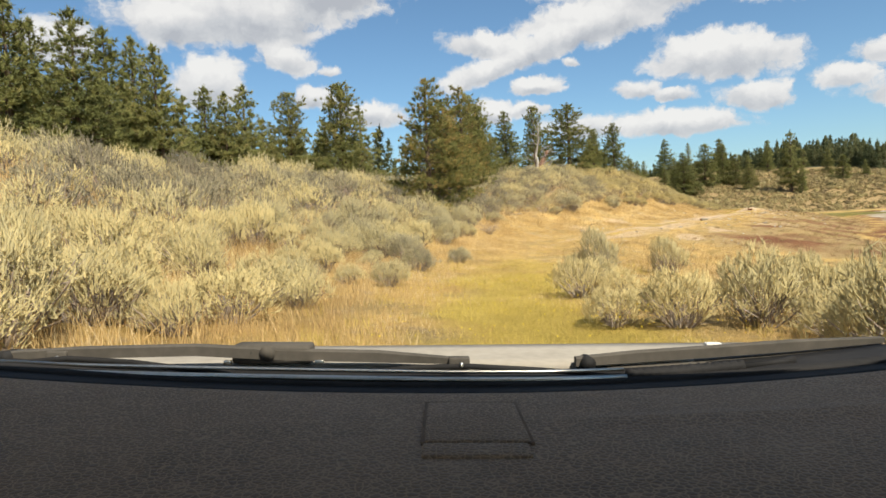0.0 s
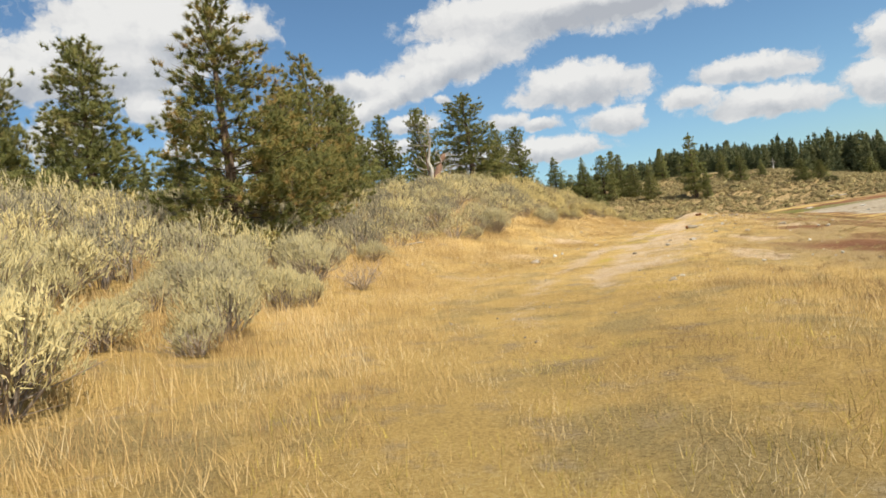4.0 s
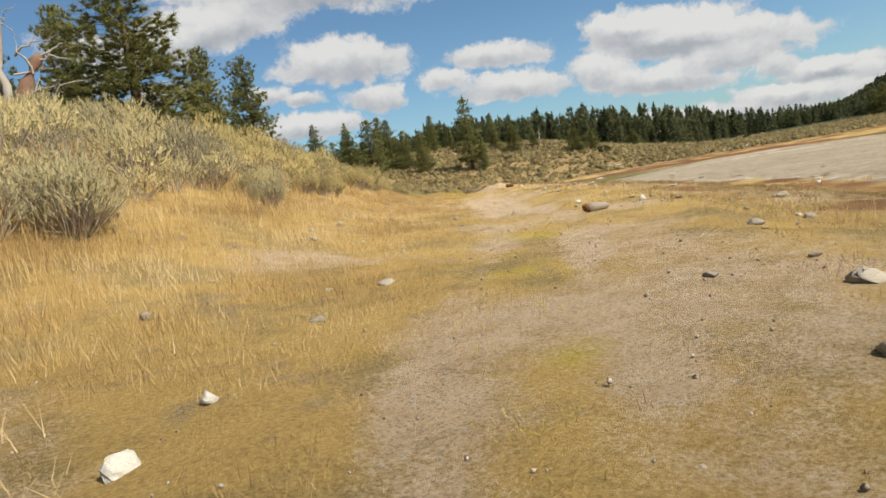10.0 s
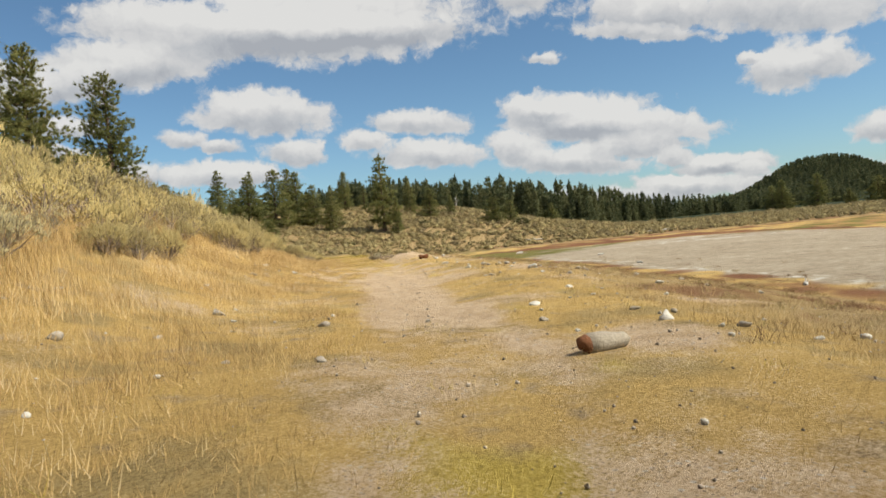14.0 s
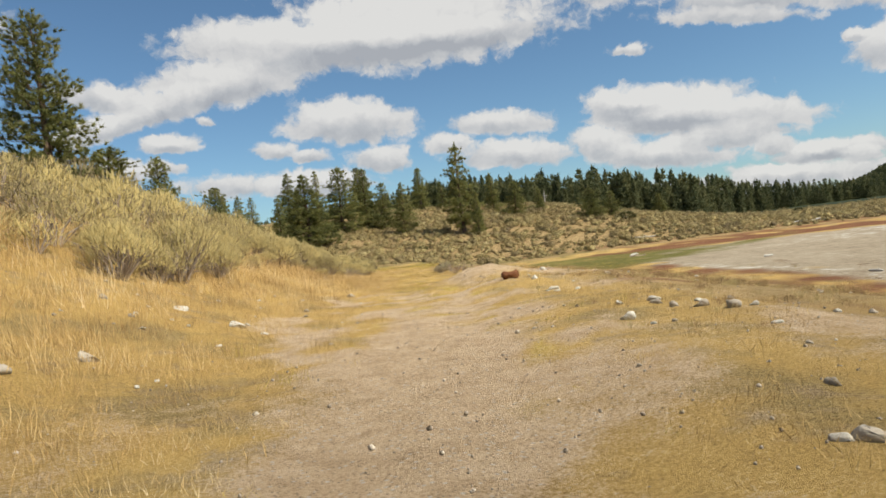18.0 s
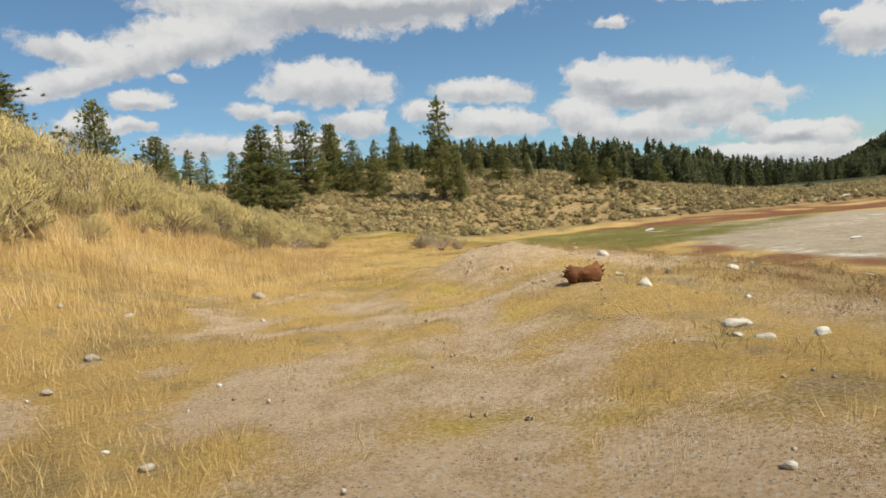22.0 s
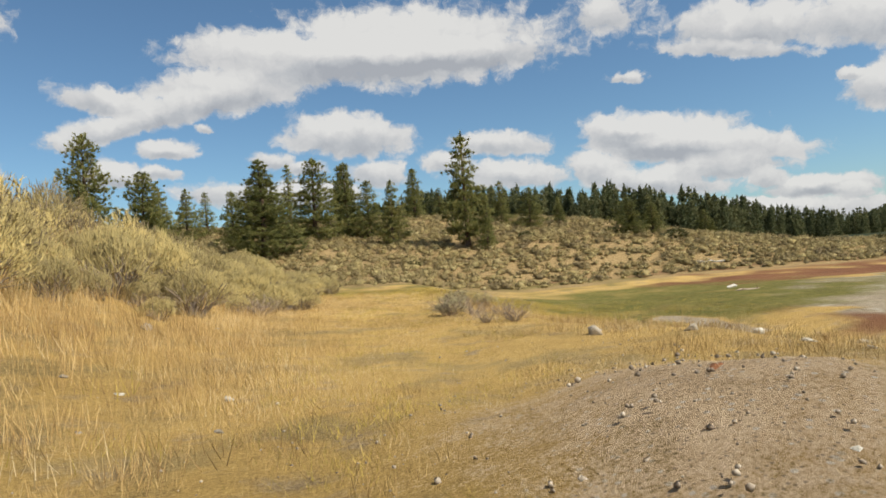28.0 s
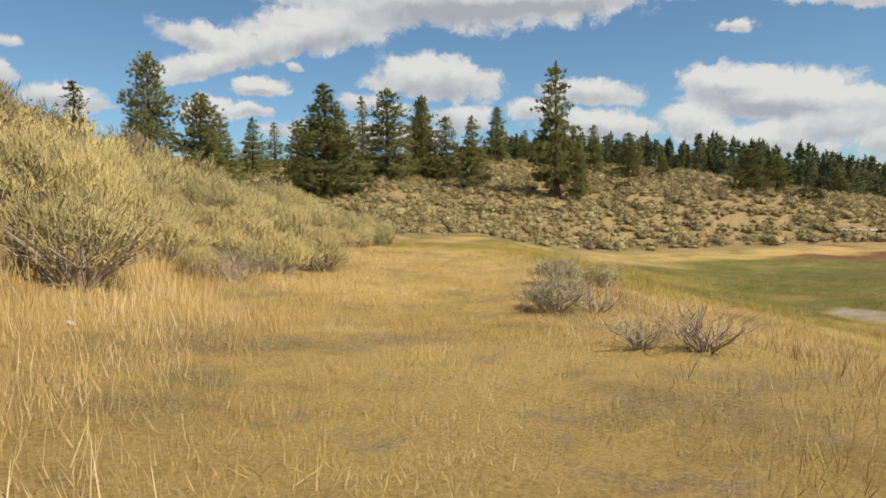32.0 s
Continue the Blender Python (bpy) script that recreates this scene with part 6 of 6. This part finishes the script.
    lin = lambda a, b, n: [a + (b - a) * i / (n - 1) for i in range(n)]
    # dashboard: a long crowned sheet with a rolled front edge
    def dash(u, v):
        roll = 0.02 * max(0, (v - 0.965) / 0.035) ** 2
        return (u, v, -0.216 + edge_lift(u) * min(1, (v - 0.3) / 0.65) - roll + 0.006 * math.exp(-((v - 0.80) / 0.02) ** 2) * (u > 0.1) * min(1, (u - 0.1) * 8))
    part("dashboard", sheet(dash, lin(-0.86, 0.86, 41), lin(0.22, 1.0, 40), 0.05), m_dash, label="black grained vinyl dashboard with dusty creases")
    panel = part("speaker_cover", box(-0.0215, 0.0985, 0.712, 0.893, -0.226, -0.2115, 0.004), m_dash, label="square raised cover set into the dashboard")
    part("gap", box(-0.0245, -0.0195, 0.708, 0.896, -0.22, -0.2125, 0.001), m_gap, panel)
    part("gap", box(0.0965, 0.1015, 0.708, 0.896, -0.22, -0.2125, 0.001), m_gap, panel)
    part("gap", box(-0.0245, 0.1015, 0.893, 0.898, -0.22, -0.2125, 0.001), m_gap, panel)
    part("lip", box(-0.0225, 0.0945, 0.664, 0.7105, -0.226, -0.2125, 0.004), m_dash, panel)
    part("windscreen_seal", sheet(lambda u, v: (u, v, -0.226 + edge_lift(u)), lin(-0.84, 0.84, 25), lin(1.003, 1.055, 4), 0.03), m_black, label="black rubber windscreen seal")
    # bright trim along the foot of the glass
    trim = [at(-700, 186, 1.075), at(-560, 192, 1.075), at(-400, 196, 1.075), at(-200, 200, 1.075), at(0, 203, 1.075), at(150, 203, 1.075), at(285, 199, 1.075)]
    part("trim_strip", rod(trim, [0.0055] * 7, 6), m_chrome, label="worn bright trim strip")
    part("trim_strip", rod([p + Vector((0, 0.02, 0.0095)) for p in trim], [0.0035] * 7, 6), m_chrome)
    hose = part("bellows", rod([at(285 + 180 * i / 27, 196 - 14 * (i / 27) ** 1.3, 1.09) for i in range(28)], [0.0135 if i % 2 else 0.0095 for i in range(28)], 8), m_black, label="ribbed black rubber hose")
    part("hose_end", rod([at(465, 183, 1.09), at(520, 176, 1.1), at(545, 172, 1.1)], [0.007, 0.006, 0.008], 7), m_black, hose)
    # cowl below the glass
    part("cowl", sheet(lambda u, v: (u, v, -0.222 + edge_lift(u) + 0.012 * (v - 1.05) / 0.3), lin(-0.88, 0.88, 25), lin(1.055, 1.15, 4), 0.02), m_black, label="dusty black plastic cowl with leaf litter")
    part("scuttle", sheet(lambda u, v: (u, v, -0.206 + 0.008 * (v - 1.15) / 0.18 + 0.009 * u), lin(-0.88, 0.88, 25), lin(1.152, 1.33, 5), 0.02), m_dust, label="sunlit dusty grey panel below the windscreen")
    cover = part("motor_cover", box(-0.375, -0.235, 1.14, 1.19, -0.205, -0.170, 0.008), m_grey, label="grey wiper pivot cover")
    part("bolt", rod([Vector((-0.31, 1.134, -0.184)), Vector((-0.31, 1.142, -0.184))], [0.014, 0.013], 14), m_grey, cover)
    part("hole", rod([Vector((-0.343, 1.136, -0.183)), Vector((-0.343, 1.1415, -0.183))], [0.0055, 0.0055], 10), m_black, cover)
    part("clip", box(-0.385, -0.372, 1.13, 1.14, -0.204, -0.196, 0.001), m_chrome, cover)
    part("clip", box(-0.225, -0.21, 1.13, 1.14, -0.203, -0.195, 0.001), m_chrome, cover)
    part("rust_patch", box(-0.37, -0.27, 1.165, 1.185, -0.225, -0.206, 0.003), m_rust, cover, "rusty bracket under the cover")
    for arm_pts, blade_pts, joint in (
        ([at(-690, 166, 1.13), at(-560, 160, 1.13), at(-380, 156, 1.14), at(-240, 163, 1.15), at(-100, 166, 1.14), at(30, 173, 1.12)], [at(-690, 178, 1.1), at(-580, 170, 1.1), at(-480, 176, 1.1), at(-400, 186, 1.1), at(-330, 193, 1.1)], at(-595, 168, 1.125)),
        ([at(205, 174, 1.14), at(300, 166, 1.15), at(420, 158, 1.16), at(540, 149, 1.17), at(680, 140, 1.18)], [at(-110, 189, 1.1), at(-40, 184, 1.1), at(40, 182, 1.1), at(150, 188, 1.1), at(260, 196, 1.1)], at(25, 178, 1.11)),
    ):
        arm = part("wiper_arm", bar(arm_pts, [0.02] * len(arm_pts), [0.016] + [0.02] * (len(arm_pts) - 2) + [0.010]), m_grey, label="dusty grey wiper arm", smoothed=False)
        part("pivot", rod([arm_pts[0] + Vector((0.02, -0.018, -0.002)), arm_pts[0] + Vector((0.02, 0.012, -0.002))], [0.013, 0.013], 12), m_black, arm)
        blade = part("wiper_blade", rod(blade_pts, [0.003] + [0.0055] * (len(blade_pts) - 2) + [0.003], 6), m_black, label="black wiper blade")
        part("joint", box(joint.x - 0.018, joint.x + 0.018, joint.y - 0.012, joint.y + 0.012, joint.z - 0.011, joint.z + 0.012, 0.003), m_grey, blade)
        part("rivet", rod([joint + Vector((0.004, -0.016, 0.001)), joint + Vector((0.004, -0.011, 0.001))], [0.004, 0.004], 8), m_chrome, blade)
    part("wiper_guard", sheet(lambda u, v: (u, v, -0.216 + edge_lift(u) * 0.8 + 0.03 * (v - 1.1)), lin(0.24, 0.80, 15), lin(1.14, 1.24, 4), 0.022), m_grey, label="dark grey plastic wiper guard")
    # bonnet falling away to the front
    def bonnet(u, v):
        w = (v - 1.3) / 1.05
        return (u, v, -0.222 + 0.018 * (u > 0) * u - 0.10 * w - 0.05 * w * w - 0.03 * (u / 0.8) ** 2 + 0.012 * math.exp(-((abs(u) - 0.42) / 0.05) ** 2))
    part("bonnet", sheet(bonnet, lin(-0.84, 0.84, 31), lin(1.3, 2.35, 14), 0.03), m_paint, label="dusty grey painted bonnet")
    part("sticker", box(0.53, 0.56, 1.295, 1.31, -0.195, -0.189, 0.001), m_white, label="small white sticker")
    # plain body that carries the parts
    part("body", sheet(lambda u, v: (u, v, -0.40), lin(-0.84, 0.84, 9), lin(1.3, 2.38, 8), 0.62), m_paint)
    for sx in (-1, 1):
        part("door", box(min(sx * 0.84, sx * 0.90), max(sx * 0.84, sx * 0.90), -1.5, 0.5, -1.02, -0.14, 0.03), m_paint)
        part("wing", box(min(sx * 0.84, sx * 0.90), max(sx * 0.84, sx * 0.90), 0.5, 2.36, -1.02, -0.46, 0.03), m_paint)
        part("window_pillar", rod([Vector((sx * 0.97, 1.12, -0.26)), Vector((sx * 0.80, 0.62, 0.30)), Vector((sx * 0.76, 0.45, 0.37))], [0.05, 0.045, 0.045], 8), m_paint)
        part("window_pillar", rod([Vector((sx * 0.87, -1.45, -0.16)), Vector((sx * 0.78, -1.35, 0.36))], [0.07, 0.06], 8), m_paint)
        for wy in (-1.05, 1.75):
            tyre = part("wheel", rod([Vector((sx * 0.66, wy, -1.62 - 0.05 * wy)), Vector((sx * 0.68, wy, -1.62 - 0.05 * wy)), Vector((sx * 0.88, wy, -1.62 - 0.05 * wy)), Vector((sx * 0.90, wy, -1.62 - 0.05 * wy))], [0.30, 0.37, 0.37, 0.30], 24), m_black, label="black off-road tyre")
            part("rim", rod([Vector((sx * 0.895, wy, -1.62 - 0.05 * wy)), Vector((sx * 0.91, wy, -1.62 - 0.05 * wy))], [0.20, 0.17], 18), m_paint, tyre)
    part("roof", sheet(lambda u, v: (u, v, 0.40 - 0.05 * (u / 0.8) ** 2 - 0.04 * max(0, v) ** 2), lin(-0.82, 0.82, 13), lin(-1.55, 0.66, 12), 0.04), m_paint)
    part("tailgate", box(-0.86, 0.86, -1.56, -1.48, -1.02, -0.14, 0.03), m_paint)
    part("floor_pan", box(-0.84, 0.84, -1.5, 1.3, -1.06, -1.0, 0.01), m_black)
    part("bulkhead", box(-0.84, 0.84, 1.02, 1.08, -1.0, -0.262, 0.005), m_black)


build_vehicle()
